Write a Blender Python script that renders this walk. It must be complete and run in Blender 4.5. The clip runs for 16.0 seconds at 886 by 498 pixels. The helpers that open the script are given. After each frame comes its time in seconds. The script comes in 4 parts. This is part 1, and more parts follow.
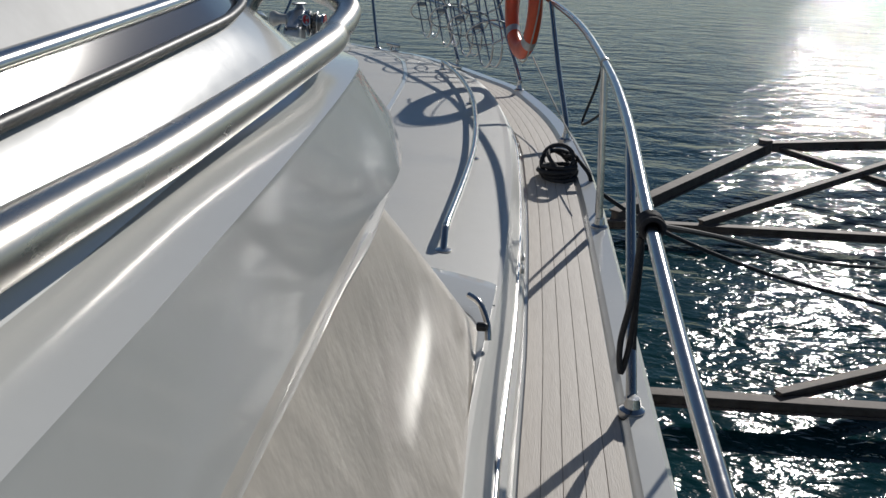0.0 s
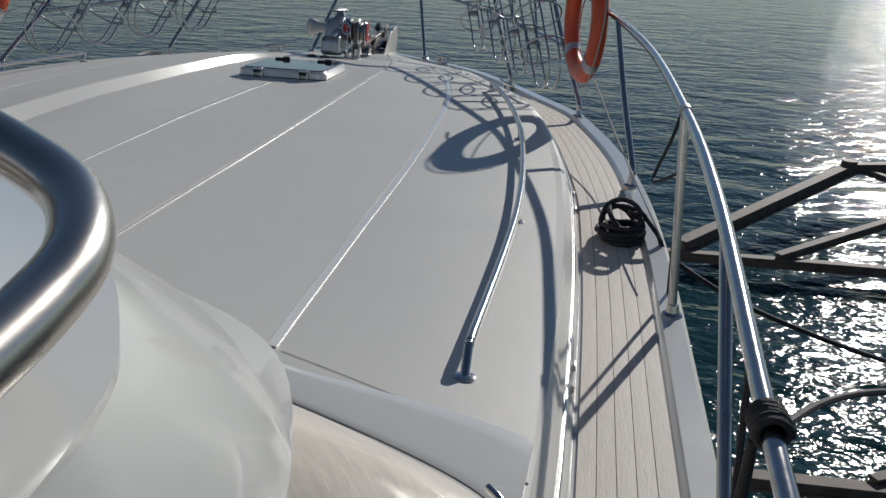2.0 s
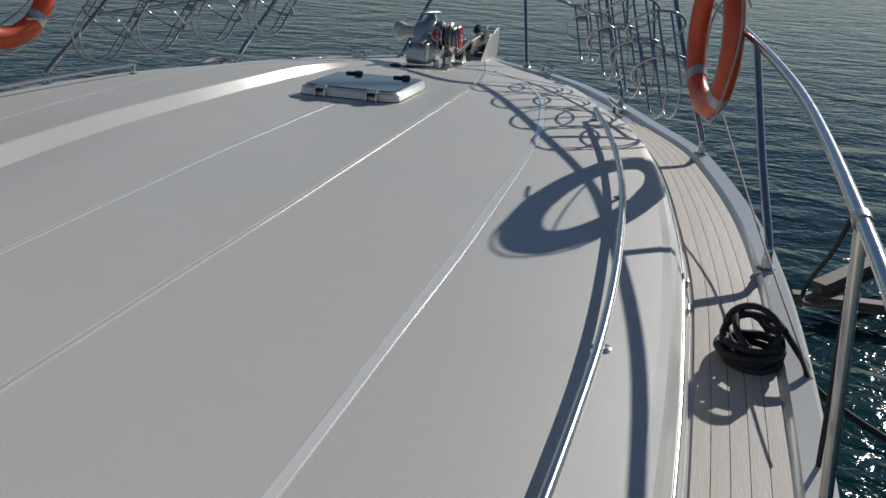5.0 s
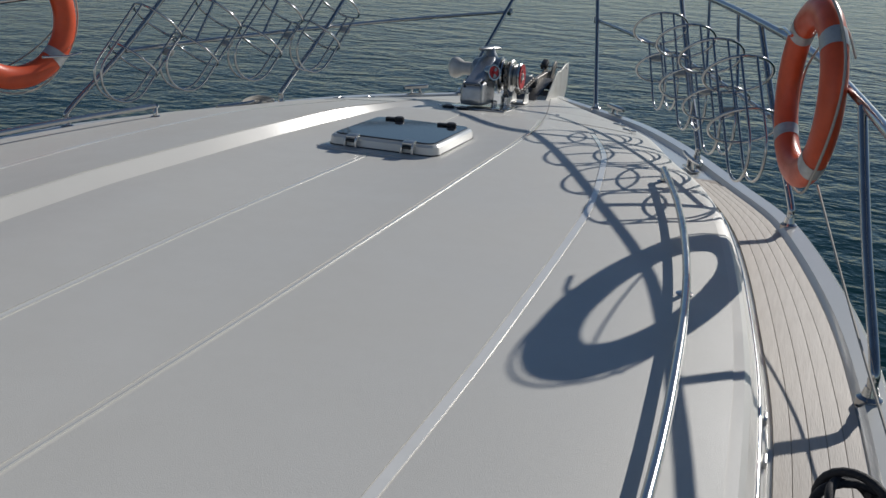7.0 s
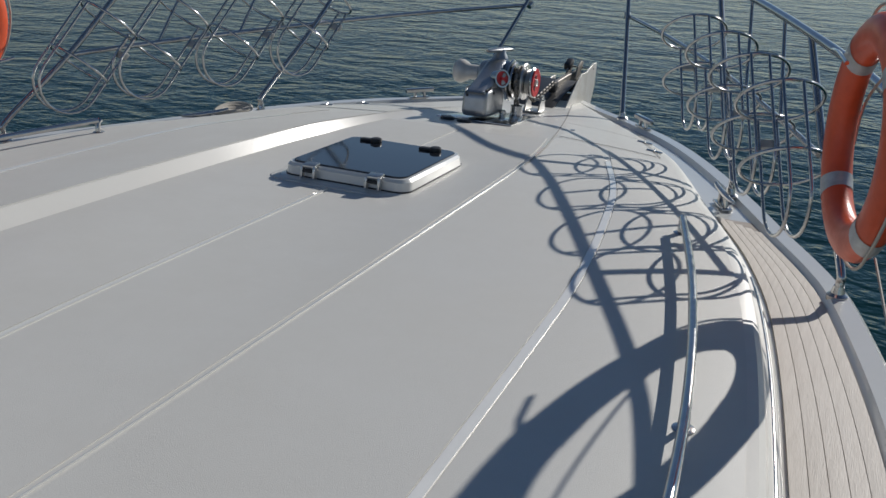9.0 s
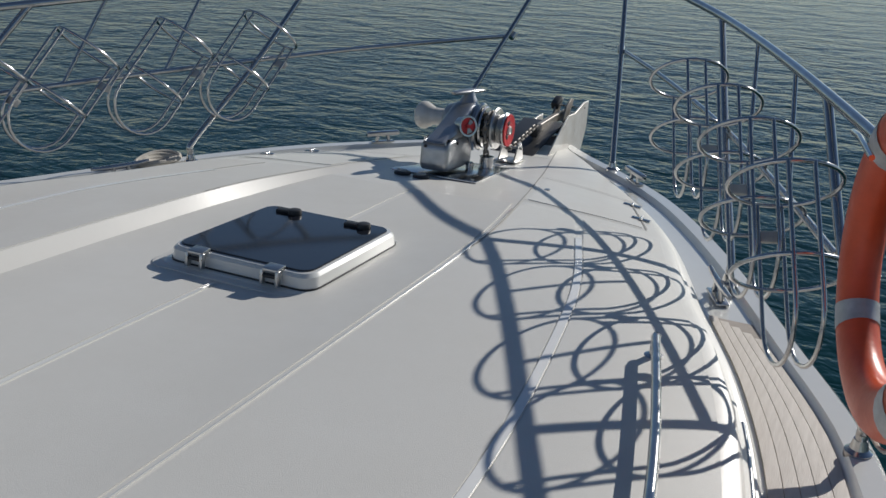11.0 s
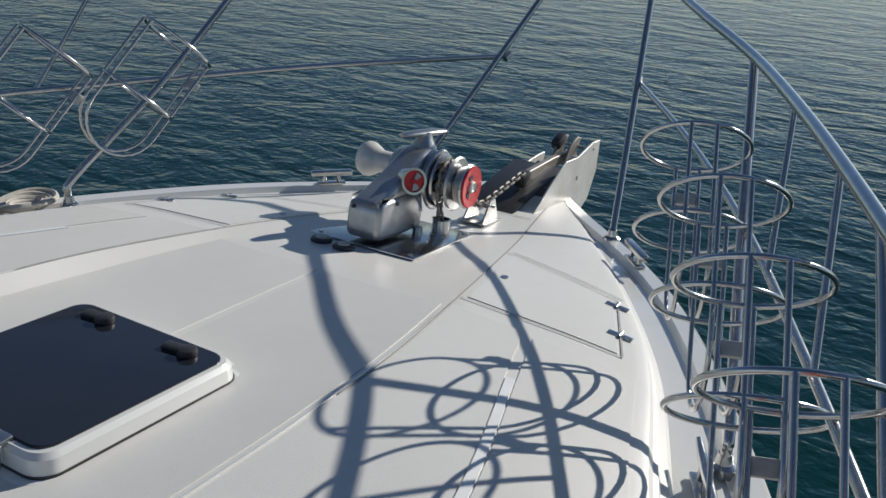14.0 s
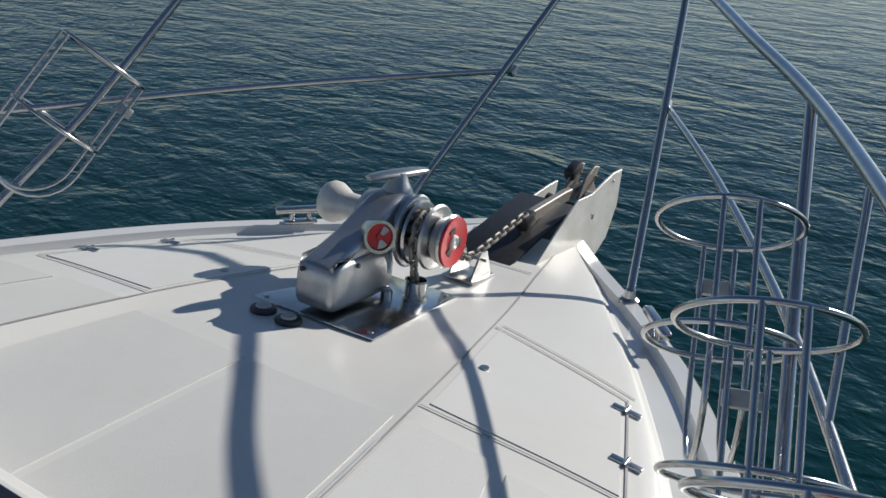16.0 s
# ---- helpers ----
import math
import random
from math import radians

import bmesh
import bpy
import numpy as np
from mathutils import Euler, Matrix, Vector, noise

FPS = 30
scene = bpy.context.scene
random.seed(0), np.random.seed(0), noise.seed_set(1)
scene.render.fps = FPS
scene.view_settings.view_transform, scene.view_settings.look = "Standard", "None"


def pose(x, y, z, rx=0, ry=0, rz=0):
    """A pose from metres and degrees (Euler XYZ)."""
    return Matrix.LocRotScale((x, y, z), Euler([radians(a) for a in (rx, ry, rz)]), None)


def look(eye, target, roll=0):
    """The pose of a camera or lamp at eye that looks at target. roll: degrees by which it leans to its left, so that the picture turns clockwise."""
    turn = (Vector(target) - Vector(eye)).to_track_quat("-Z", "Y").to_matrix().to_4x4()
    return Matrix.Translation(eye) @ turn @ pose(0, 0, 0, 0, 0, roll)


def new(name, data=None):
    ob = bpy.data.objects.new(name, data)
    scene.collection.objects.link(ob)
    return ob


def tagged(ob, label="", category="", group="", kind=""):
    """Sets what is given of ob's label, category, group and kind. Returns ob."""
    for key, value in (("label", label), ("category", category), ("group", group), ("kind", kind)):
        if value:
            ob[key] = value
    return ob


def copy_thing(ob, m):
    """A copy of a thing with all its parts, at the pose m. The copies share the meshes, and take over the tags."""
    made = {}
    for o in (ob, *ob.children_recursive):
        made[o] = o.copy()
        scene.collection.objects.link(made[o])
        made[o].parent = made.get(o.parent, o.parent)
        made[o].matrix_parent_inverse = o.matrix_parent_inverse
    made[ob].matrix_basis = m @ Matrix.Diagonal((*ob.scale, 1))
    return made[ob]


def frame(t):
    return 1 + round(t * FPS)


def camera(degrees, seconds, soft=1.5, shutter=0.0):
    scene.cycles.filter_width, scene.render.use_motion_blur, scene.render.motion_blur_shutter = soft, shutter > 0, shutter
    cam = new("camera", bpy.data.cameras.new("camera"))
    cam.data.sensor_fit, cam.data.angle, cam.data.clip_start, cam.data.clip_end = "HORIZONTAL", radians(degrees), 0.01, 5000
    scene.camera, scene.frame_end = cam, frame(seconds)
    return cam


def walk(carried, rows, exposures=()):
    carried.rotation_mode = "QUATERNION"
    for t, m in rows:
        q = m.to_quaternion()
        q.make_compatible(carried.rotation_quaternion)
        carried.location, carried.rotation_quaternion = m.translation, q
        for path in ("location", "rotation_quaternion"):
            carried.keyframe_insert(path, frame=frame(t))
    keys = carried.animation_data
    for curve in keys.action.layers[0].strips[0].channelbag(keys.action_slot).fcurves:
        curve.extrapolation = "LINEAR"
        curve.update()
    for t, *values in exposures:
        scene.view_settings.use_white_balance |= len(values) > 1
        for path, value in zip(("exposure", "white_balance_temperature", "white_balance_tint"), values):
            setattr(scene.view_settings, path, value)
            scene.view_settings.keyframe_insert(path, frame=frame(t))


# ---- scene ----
cam = camera(50.9, 16.0)
METRES, EYE, TILT, LEAN, TURN = 6.5, 1.4, -19.5, -2.5, 4.0
ROWS = [
    (0.0, 0.0, 0.0, 0.0, 0.0, -0.0, 0.0),
    (0.5, 0.0047, 0.0305, 0.0097, 1.49, -0.21, -0.18),
    (1.0, 0.0095, 0.0622, 0.0242, 3.04, -0.14, -1.32),
    (1.5, 0.0123, 0.0888, 0.034, 3.82, -0.69, -0.49),
    (2.0, 0.0121, 0.1196, 0.0496, 3.51, -0.37, -1.51),
    (2.5, 0.0151, 0.1409, 0.0562, 3.99, -0.91, -1.87),
    (3.0, 0.0222, 0.1687, 0.0677, 7.02, -0.91, -2.65),
    (3.5, 0.0244, 0.1888, 0.0737, 9.44, -1.51, -2.84),
    (4.0, 0.0214, 0.2175, 0.0868, 9.84, -2.0, -3.13),
    (6.5, 0.0299, 0.3397, 0.1378, 13.96, -0.75, -4.38),
    (7.0, 0.0328, 0.3704, 0.149, 15.78, -0.81, -5.1),
    (7.5, 0.0411, 0.4, 0.1612, 17.81, -2.31, -6.97),
    (8.0, 0.0442, 0.4332, 0.169, 19.2, -3.79, -6.39),
    (8.5, 0.0442, 0.4656, 0.1865, 18.99, -3.03, -6.13),
    (11.0, 0.0493, 0.6276, 0.2515, 20.53, -2.12, -6.7),
    (11.5, 0.0532, 0.6629, 0.2655, 21.58, -2.31, -7.64),
    (12.0, 0.0528, 0.6874, 0.2724, 21.74, -2.84, -7.82),
    (12.5, 0.0487, 0.7246, 0.2877, 21.78, -3.16, -8.38),
    (13.0, 0.0482, 0.7487, 0.2956, 22.12, -3.77, -7.9),
    (13.5, 0.0521, 0.7876, 0.3091, 23.99, -3.11, -9.38),
    (14.0, 0.0545, 0.8152, 0.3176, 24.87, -3.47, -9.79),
    (14.5, 0.0481, 0.8481, 0.3294, 25.62, -3.88, -10.66),
    (15.0, 0.0453, 0.8751, 0.34, 25.54, -3.86, -10.89),
    (15.5, 0.0389, 0.9041, 0.351, 26.5, -4.16, -11.03),
    (16.0, 0.0322, 0.9246, 0.3582, 27.47, -4.89, -10.42),
]
# exposure follows the clip's own camera
EXPOSURES = [(t, e, 6500, 10) for t, e in ((0.0, -0.17), (2.0, -0.17), (4.0, -0.15), (6.5, -0.06), (8.5, 0.06), (11.0, 0.16), (14.0, 0.40), (16.0, 0.5))]

walk(cam, [(t, pose(1.82, 0, EYE, TILT, LEAN, TURN) @ pose(METRES * x, METRES * y, METRES * z, 90 + pitch, roll, yaw)) for t, x, y, z, yaw, pitch, roll in ROWS], EXPOSURES)

# ---- light ----
SUN_EL, SUN_AZ = 25.4, 20.2
world = bpy.data.worlds.new("world")
scene.world = world
world.use_nodes = True
wn = world.node_tree
sky = wn.nodes.new("ShaderNodeTexSky")
sky.sky_type, sky.sun_disc = "NISHITA", False
sky.sun_elevation, sky.sun_rotation = radians(SUN_EL), radians(SUN_AZ)
wn.links.new(sky.outputs[0], wn.nodes["Background"].inputs[0])
wn.nodes["Background"].inputs[1].default_value = 0.056
sky.dust_density, sky.air_density, sky.ozone_density = 0.02, 0.8, 2.2
sun_data = bpy.data.lights.new("sun", "SUN")
sun_data.energy, sun_data.angle, sun_data.color = 3.55, radians(0.55), (1.0, 0.96, 0.90)
sun = new("sun", sun_data)
a, e = radians(SUN_AZ), radians(SUN_EL)
sun.matrix_world = look((30 * math.sin(a) * math.cos(e), 30 * math.cos(a) * math.cos(e), 30 * math.sin(e)), (0, 0, 0))


# ---- materials ----
def mat(name, color, rough=0.5, metal=0.0, second=None, scale=8.0, bump=0.0, bump_scale=200.0, coat=0.0, stretch=(1, 1, 1), rough_var=0.0, depth=0.002, spread=(0.35, 0.7), rand=0.0):
    m = bpy.data.materials.new(name)
    m.use_nodes = True
    nt, n = m.node_tree, m.node_tree.nodes
    b = n["Principled BSDF"]
    b.inputs["Roughness"].default_value = rough
    b.inputs["Metallic"].default_value = metal
    b.inputs["Coat Weight"].default_value = coat
    b.inputs["Coat Roughness"].default_value = 0.08
    co = n.new("ShaderNodeTexCoord")
    mp = n.new("ShaderNodeMapping")
    mp.inputs["Scale"].default_value = stretch
    nt.links.new(co.outputs["Object"], mp.inputs[0])
    no = n.new("ShaderNodeTexNoise")
    no.inputs["Scale"].default_value, no.inputs["Detail"].default_value, no.inputs["Roughness"].default_value = scale, 6.0, 0.65
    nt.links.new(mp.outputs[0], no.inputs["Vector"])
    rg = n.new("ShaderNodeMapRange")
    rg.inputs[1].default_value, rg.inputs[2].default_value = spread
    nt.links.new(no.outputs["Fac"], rg.inputs[0])
    mx = n.new("ShaderNodeMix")
    mx.data_type = "RGBA"
    mx.inputs[6].default_value = (*color, 1)
    mx.inputs[7].default_value = (*(second or tuple(0.9 * c for c in color)), 1)
    nt.links.new(rg.outputs[0], mx.inputs[0])
    out = mx.outputs[2]
    if rand:
        oi = n.new("ShaderNodeObjectInfo")
        r2 = n.new("ShaderNodeMapRange")
        r2.inputs[3].default_value, r2.inputs[4].default_value = 1 - rand, 1 + rand
        nt.links.new(oi.outputs["Random"], r2.inputs[0])
        hs = n.new("ShaderNodeHueSaturation")
        nt.links.new(r2.outputs[0], hs.inputs["Value"])
        nt.links.new(out, hs.inputs["Color"])
        out = hs.outputs[0]
    nt.links.new(out, b.inputs["Base Color"])
    if rough_var:
        r3 = n.new("ShaderNodeMapRange")
        r3.inputs[1].default_value, r3.inputs[2].default_value = 0.3, 0.7
        r3.inputs[3].default_value, r3.inputs[4].default_value = rough - rough_var, rough + rough_var
        nt.links.new(no.outputs["Fac"], r3.inputs[0])
        nt.links.new(r3.outputs[0], b.inputs["Roughness"])
    if bump:
        n2 = n.new("ShaderNodeTexNoise")
        n2.inputs["Scale"].default_value, n2.inputs["Detail"].default_value = bump_scale, 4.0
        nt.links.new(mp.outputs[0], n2.inputs["Vector"])
        bp = n.new("ShaderNodeBump")
        bp.inputs["Strength"].default_value, bp.inputs["Distance"].default_value = bump, depth
        nt.links.new(n2.outputs["Fac"], bp.inputs["Height"])
        nt.links.new(bp.outputs[0], b.inputs["Normal"])
    return m


GEL = mat("gelcoat", (0.73, 0.73, 0.695), 0.22, second=(0.67, 0.67, 0.63), scale=3, bump=0.06, bump_scale=25, coat=0.9, rough_var=0.06)
WHITE = mat("white_stripe", (0.86, 0.86, 0.83), 0.25, second=(0.80, 0.80, 0.77), scale=9, bump=0.05, bump_scale=60, coat=0.4)
SATIN = mat("deck_paint", (0.70, 0.685, 0.64), 0.36, second=(0.65, 0.635, 0.59), scale=2.5, bump=0.12, bump_scale=60, rough_var=0.07)
NONSKID = mat("nonskid", (0.66, 0.65, 0.61), 0.47, second=(0.615, 0.605, 0.565), scale=2.2, bump=0.35, bump_scale=420, rough_var=0.08)
TEAK = mat("weathered_teak", (0.63, 0.575, 0.51), 0.6, second=(0.54, 0.485, 0.425), scale=14, stretch=(6, 0.5, 6), bump=0.5, bump_scale=60, rand=0.06)
CAULK = mat("caulk", (0.40, 0.345, 0.30), 0.7, second=(0.30, 0.26, 0.225), scale=6)
STEEL = mat("polished_steel", (0.56, 0.56, 0.555), 0.18, 1.0, second=(0.46, 0.455, 0.45), scale=20, bump=0.05, bump_scale=90, rough_var=0.05)
STEEL_SATIN = mat("satin_steel", (0.54, 0.51, 0.47), 0.27, 1.0, second=(0.44, 0.41, 0.37), scale=12, bump=0.12, bump_scale=70, stretch=(1, 0.3, 1), rough_var=0.07)
STEEL_DULL = mat("brushed_steel", (0.58, 0.58, 0.57), 0.33, 1.0, second=(0.45, 0.44, 0.42), scale=14, bump=0.15, bump_scale=120, rough_var=0.08)
ALU = mat("cast_aluminium", (0.47, 0.48, 0.49), 0.36, 0.8, second=(0.36, 0.37, 0.38), scale=10, bump=0.3, bump_scale=160, rough_var=0.07)
CANVAS = mat("screen_cover", (0.66, 0.60, 0.52), 0.42, second=(0.52, 0.475, 0.41), scale=5, bump=0.6, bump_scale=7, coat=0.25, stretch=(1, 1.3, 1), depth=0.012, rough_var=0.1)
ORANGE = mat("ring_orange", (0.78, 0.11, 0.035), 0.38, second=(0.62, 0.085, 0.03), scale=9, bump=0.3, bump_scale=90, rough_var=0.08)
TAPE = mat("reflective_tape", (0.52, 0.53, 0.53), 0.4, 0.3, second=(0.40, 0.40, 0.40), scale=30, bump=0.3, bump_scale=150)
ROPE_W = mat("white_rope", (0.50, 0.47, 0.42), 0.8, second=(0.45, 0.41, 0.34), scale=60, bump=0.9, bump_scale=160)
ROPE_K = mat("black_rope", (0.018, 0.018, 0.022), 0.7, second=(0.035, 0.035, 0.04), scale=80, bump=1.0, bump_scale=220)
RUBBER = mat("black_plastic", (0.02, 0.02, 0.022), 0.45, second=(0.035, 0.035, 0.035), scale=40, bump=0.2, bump_scale=120)
ACRYL = mat("smoked_acrylic", (0.012, 0.014, 0.02), 0.06, second=(0.018, 0.02, 0.026), scale=5, coat=0.3)
RED = mat("red_paint", (0.62, 0.03, 0.035), 0.35, second=(0.45, 0.025, 0.03), scale=25, bump=0.2, bump_scale=120)
BROWN = mat("tinted_screen", (0.05, 0.032, 0.026), 0.08, second=(0.03, 0.02, 0.02), scale=4, coat=0.5)
PLASTIC = mat("grey_plastic", (0.45, 0.45, 0.43), 0.45, second=(0.36, 0.36, 0.34), scale=30, bump=0.2, bump_scale=100)
PALE = mat("plate_paint", (0.72, 0.71, 0.67), 0.4, 0.1, second=(0.58, 0.55, 0.49), scale=9, bump=0.25, bump_scale=80)
RUST = mat("weathered_steel", (0.15, 0.12, 0.10), 0.7, second=(0.075, 0.055, 0.043), scale=7, bump=0.8, bump_scale=50)
GALV = mat("galvanised_anchor", (0.30, 0.285, 0.26), 0.55, 0.35, second=(0.20, 0.17, 0.14), scale=11, bump=0.4, bump_scale=70)
RUBRAIL = mat("rubbing_strake", (0.40, 0.34, 0.29), 0.6, second=(0.30, 0.25, 0.21), scale=12, bump=0.4, bump_scale=60)


def water_material():
    m = bpy.data.materials.new("sea_water")
    m.use_nodes = True
    nt, n = m.node_tree, m.node_tree.nodes
    b = n["Principled BSDF"]
    b.inputs["Base Color"].default_value = (0.003, 0.030, 0.034, 1)
    b.inputs["Roughness"].default_value = 0.07
    b.inputs["IOR"].default_value = 1.33
    b.inputs["Specular IOR Level"].default_value = 0.22
    co = n.new("ShaderNodeTexCoord")
    prev = None
    for scale, dist, stretch, rot in ((0.8, 0.085, (1, 1.6, 1), 14), (3.4, 0.027, (1, 1.35, 1), -24), (10.0, 0.0075, (1, 1.2, 1), 30)):
        mp = n.new("ShaderNodeMapping")
        mp.inputs["Scale"].default_value, mp.inputs["Rotation"].default_value = stretch, (0, 0, radians(rot))
        nt.links.new(co.outputs["Object"], mp.inputs[0])
        no = n.new("ShaderNodeTexNoise")
        no.inputs["Scale"].default_value, no.inputs["Detail"].default_value, no.inputs["Distortion"].default_value = scale, 3.0, 0.6
        nt.links.new(mp.outputs[0], no.inputs["Vector"])
        bp = n.new("ShaderNodeBump")
        bp.inputs["Strength"].default_value, bp.inputs["Distance"].default_value = 1.0, dist
        nt.links.new(no.outputs["Fac"], bp.inputs["Height"])
        if prev:
            nt.links.new(prev.outputs[0], bp.inputs["Normal"])
        prev = bp
    nt.links.new(prev.outputs[0], b.inputs["Normal"])
    return m


WATER = water_material()


# ---- shape tools ----
def spline(*keys):
    """A smooth function through (y, value) keys."""
    ys, vs = [k[0] for k in keys], [k[1] for k in keys]
    sl = [(vs[i + 1] - vs[i]) / (ys[i + 1] - ys[i]) for i in range(len(ys) - 1)]
    tg = [sl[0]] + [0 if sl[i - 1] * sl[i] <= 0 else 2 * sl[i - 1] * sl[i] / (sl[i - 1] + sl[i]) for i in range(1, len(sl))] + [sl[-1]]

    def f(y):
        if y <= ys[0]:
            return vs[0]
        if y >= ys[-1]:
            return vs[-1] + tg[-1] * (y - ys[-1])
        i = max(j for j in range(len(ys) - 1) if ys[j] <= y)
        h = ys[i + 1] - ys[i]
        u = (y - ys[i]) / h
        return ((2 * u**3 - 3 * u * u + 1) * vs[i] + (u**3 - 2 * u * u + u) * h * tg[i] + (3 * u * u - 2 * u**3) * vs[i + 1] + (u**3 - u * u) * h * tg[i + 1])
    return f


def smooth_pts(pts, n=8, closed=False):
    """Catmull-Rom through the points."""
    p = [Vector(q) for q in pts]
    out, k = [], len(p)
    for i in range(k if closed else k - 1):
        p0, p1, p2, p3 = (p[(i + j) % k] if closed else p[min(max(i + j, 0), k - 1)] for j in (-1, 0, 1, 2))
        for s in range(n):
            u = s / n
            out.append(0.5 * (2 * p1 + (p2 - p0) * u + (2 * p0 - 5 * p1 + 4 * p2 - p3) * u * u + (3 * p1 - p0 - 3 * p2 + p3) * u**3))
    if not closed:
        out.append(p[-1])
    return out


def finish(bm, name, material, parent=None, smooth=True, angle=35):
    bmesh.ops.recalc_face_normals(bm, faces=bm.faces)
    me = bpy.data.meshes.new(name)
    bm.to_mesh(me)
    bm.free()
    if material:
        me.materials.append(material)
    if smooth:
        me.polygons.foreach_set("use_smooth", [True] * len(me.polygons))
        me.set_sharp_from_angle(angle=radians(angle))
    ob = new(name, me)
    if parent:
        ob.parent = parent
    return ob


def sweep(bm, pts, r, sides=12, closed=False, cap=True):
    """A round bar along points, with a turning frame."""
    pts = [Vector(p) for p in pts]
    k, rings, nrm = len(pts), [], None
    for i, p in enumerate(pts):
        t = (pts[(i + 1) % k] - pts[i - 1]) if closed else (pts[min(i + 1, k - 1)] - pts[max(i - 1, 0)])
        t.normalize()
        if nrm is None:
            nrm = t.orthogonal().normalized()
        nrm = (nrm - t * nrm.dot(t)).normalized()
        b = t.cross(nrm)
        rr = r(i / (k - 1)) if callable(r) else r
        rings.append([bm.verts.new(p + rr * (math.cos(2 * math.pi * j / sides) * nrm + math.sin(2 * math.pi * j / sides) * b)) for j in range(sides)])
    for i in range(k if closed else k - 1):
        A, B = rings[i], rings[(i + 1) % k]
        off = 0
        if closed and i == k - 1:
            off = min(range(sides), key=lambda o: (A[0].co - B[o].co).length)
        for j in range(sides):
            bm.faces.new((A[j], A[(j + 1) % sides], B[(j + 1 + off) % sides], B[(j + off) % sides]))
    if cap and not closed:
        bm.faces.new(rings[0][::-1])
        bm.faces.new(rings[-1])


def bar(name, pts, r, material, parent=None, sides=12, closed=False):
    bm = bmesh.new()
    sweep(bm, pts, r, sides, closed)
    return finish(bm, name, material, parent, angle=50)


def add_box(bm, size, m=Matrix(), bevel=0.0, seg=2, taper=1.0):
    sx, sy, sz = (s / 2 for s in size)
    made = bmesh.ops.create_cube(bm, size=1.0)["verts"]
    for v in made:
        k = taper if v.co.z > 0 else 1.0
        v.co = Vector((v.co.x * 2 * sx * k, v.co.y * 2 * sy * k, v.co.z * 2 * sz))
    if bevel:
        edges = list({e for v in made for e in v.link_edges})
        res = bmesh.ops.bevel(bm, geom=edges, offset=bevel, segments=seg, affect="EDGES", profile=0.5)
        made = list({v for f in res["faces"] for v in f.verts} | {v for v in made if v.is_valid})
    bmesh.ops.transform(bm, matrix=m, verts=made)


def block(name, size, m, material, parent=None, bevel=0.004, taper=1.0, seg=2):
    bm = bmesh.new()
    add_box(bm, size, m, bevel, seg, taper)
    return finish(bm, name, material, parent)


def add_lathe(bm, profile, m=Matrix(), sides=28):
    """Turned shape: profile rows (radius, height) round the local z axis."""
    rings = []
    for r, h in profile:
        if r < 1e-6:
            rings.append([bm.verts.new(m @ Vector((0, 0, h)))])
        else:
            rings.append([bm.verts.new(m @ Vector((r * math.cos(2 * math.pi * j / sides), r * math.sin(2 * math.pi * j / sides), h))) for j in range(sides)])
    for A, B in zip(rings, rings[1:]):
        for j in range(sides):
            q = [A[j % len(A)], A[(j + 1) % len(A)], B[(j + 1) % len(B)], B[j % len(B)]]
            q = list(dict.fromkeys(q))
            if len(q) > 2:
                bm.faces.new(q)


def lathe(name, profile, m, material, parent=None, sides=28):
    bm = bmesh.new()
    add_lathe(bm, profile, m, sides)
    return finish(bm, name, material, parent)


def grid(name, rows, material, parent=None, thick=0.0, angle=35):
    """A skin over rows of points; thick: given body downwards."""
    bm = bmesh.new()
    vs = [[bm.verts.new(p) for p in row] for row in rows]
    for A, B in zip(vs, vs[1:]):
        for j in range(len(A) - 1):
            bm.faces.new((A[j], A[j + 1], B[j + 1], B[j]))
    if thick:
        dn = [[bm.verts.new(Vector(p) - Vector((0, 0, thick))) for p in row] for row in rows]
        for A, B in zip(dn, dn[1:]):
            for j in range(len(A) - 1):
                bm.faces.new((A[j], B[j], B[j + 1], A[j + 1]))
        loop = lambda g: g[0] + [r[-1] for r in g[1:-1]] + g[-1][::-1] + [r[0] for r in g[-2:0:-1]]
        T, D = loop(vs), loop(dn)
        for i in range(len(T)):
            bm.faces.new((T[i], D[i], D[(i + 1) % len(T)], T[(i + 1) % len(T)]))
    return finish(bm, name, material, parent, angle=angle)


def plate(name, outline, thick, m, material, parent=None, bevel=0.0):
    """A flat plate: outline in local x, y; thickness in local z."""
    bm = bmesh.new()
    f = bm.faces.new([bm.verts.new((x, y, -thick / 2)) for x, y in outline])
    ext = bmesh.ops.extrude_face_region(bm, geom=[f])["geom"]
    bmesh.ops.translate(bm, vec=(0, 0, thick), verts=[v for v in ext if isinstance(v, bmesh.types.BMVert)])
    if bevel:
        bmesh.ops.bevel(bm, geom=list(bm.edges), offset=bevel, segments=1, affect="EDGES")
    bmesh.ops.transform(bm, matrix=m, verts=bm.verts)
    return finish(bm, name, material, parent, angle=30)


def empty(name, m=Matrix()):
    ob = new(name)
    ob.matrix_world = m
    ob.empty_display_size = 0.05
    return ob


def axes(origin, x, z):
    """A pose whose local z points along z and whose x leans along x."""
    z = Vector(z).normalized()
    x = Vector(x)
    x = (x - z * x.dot(z)).normalized()
    y = z.cross(x)
    m = Matrix((x, y, z)).transposed().to_4x4()
    m.translation = Vector(origin)
    return m


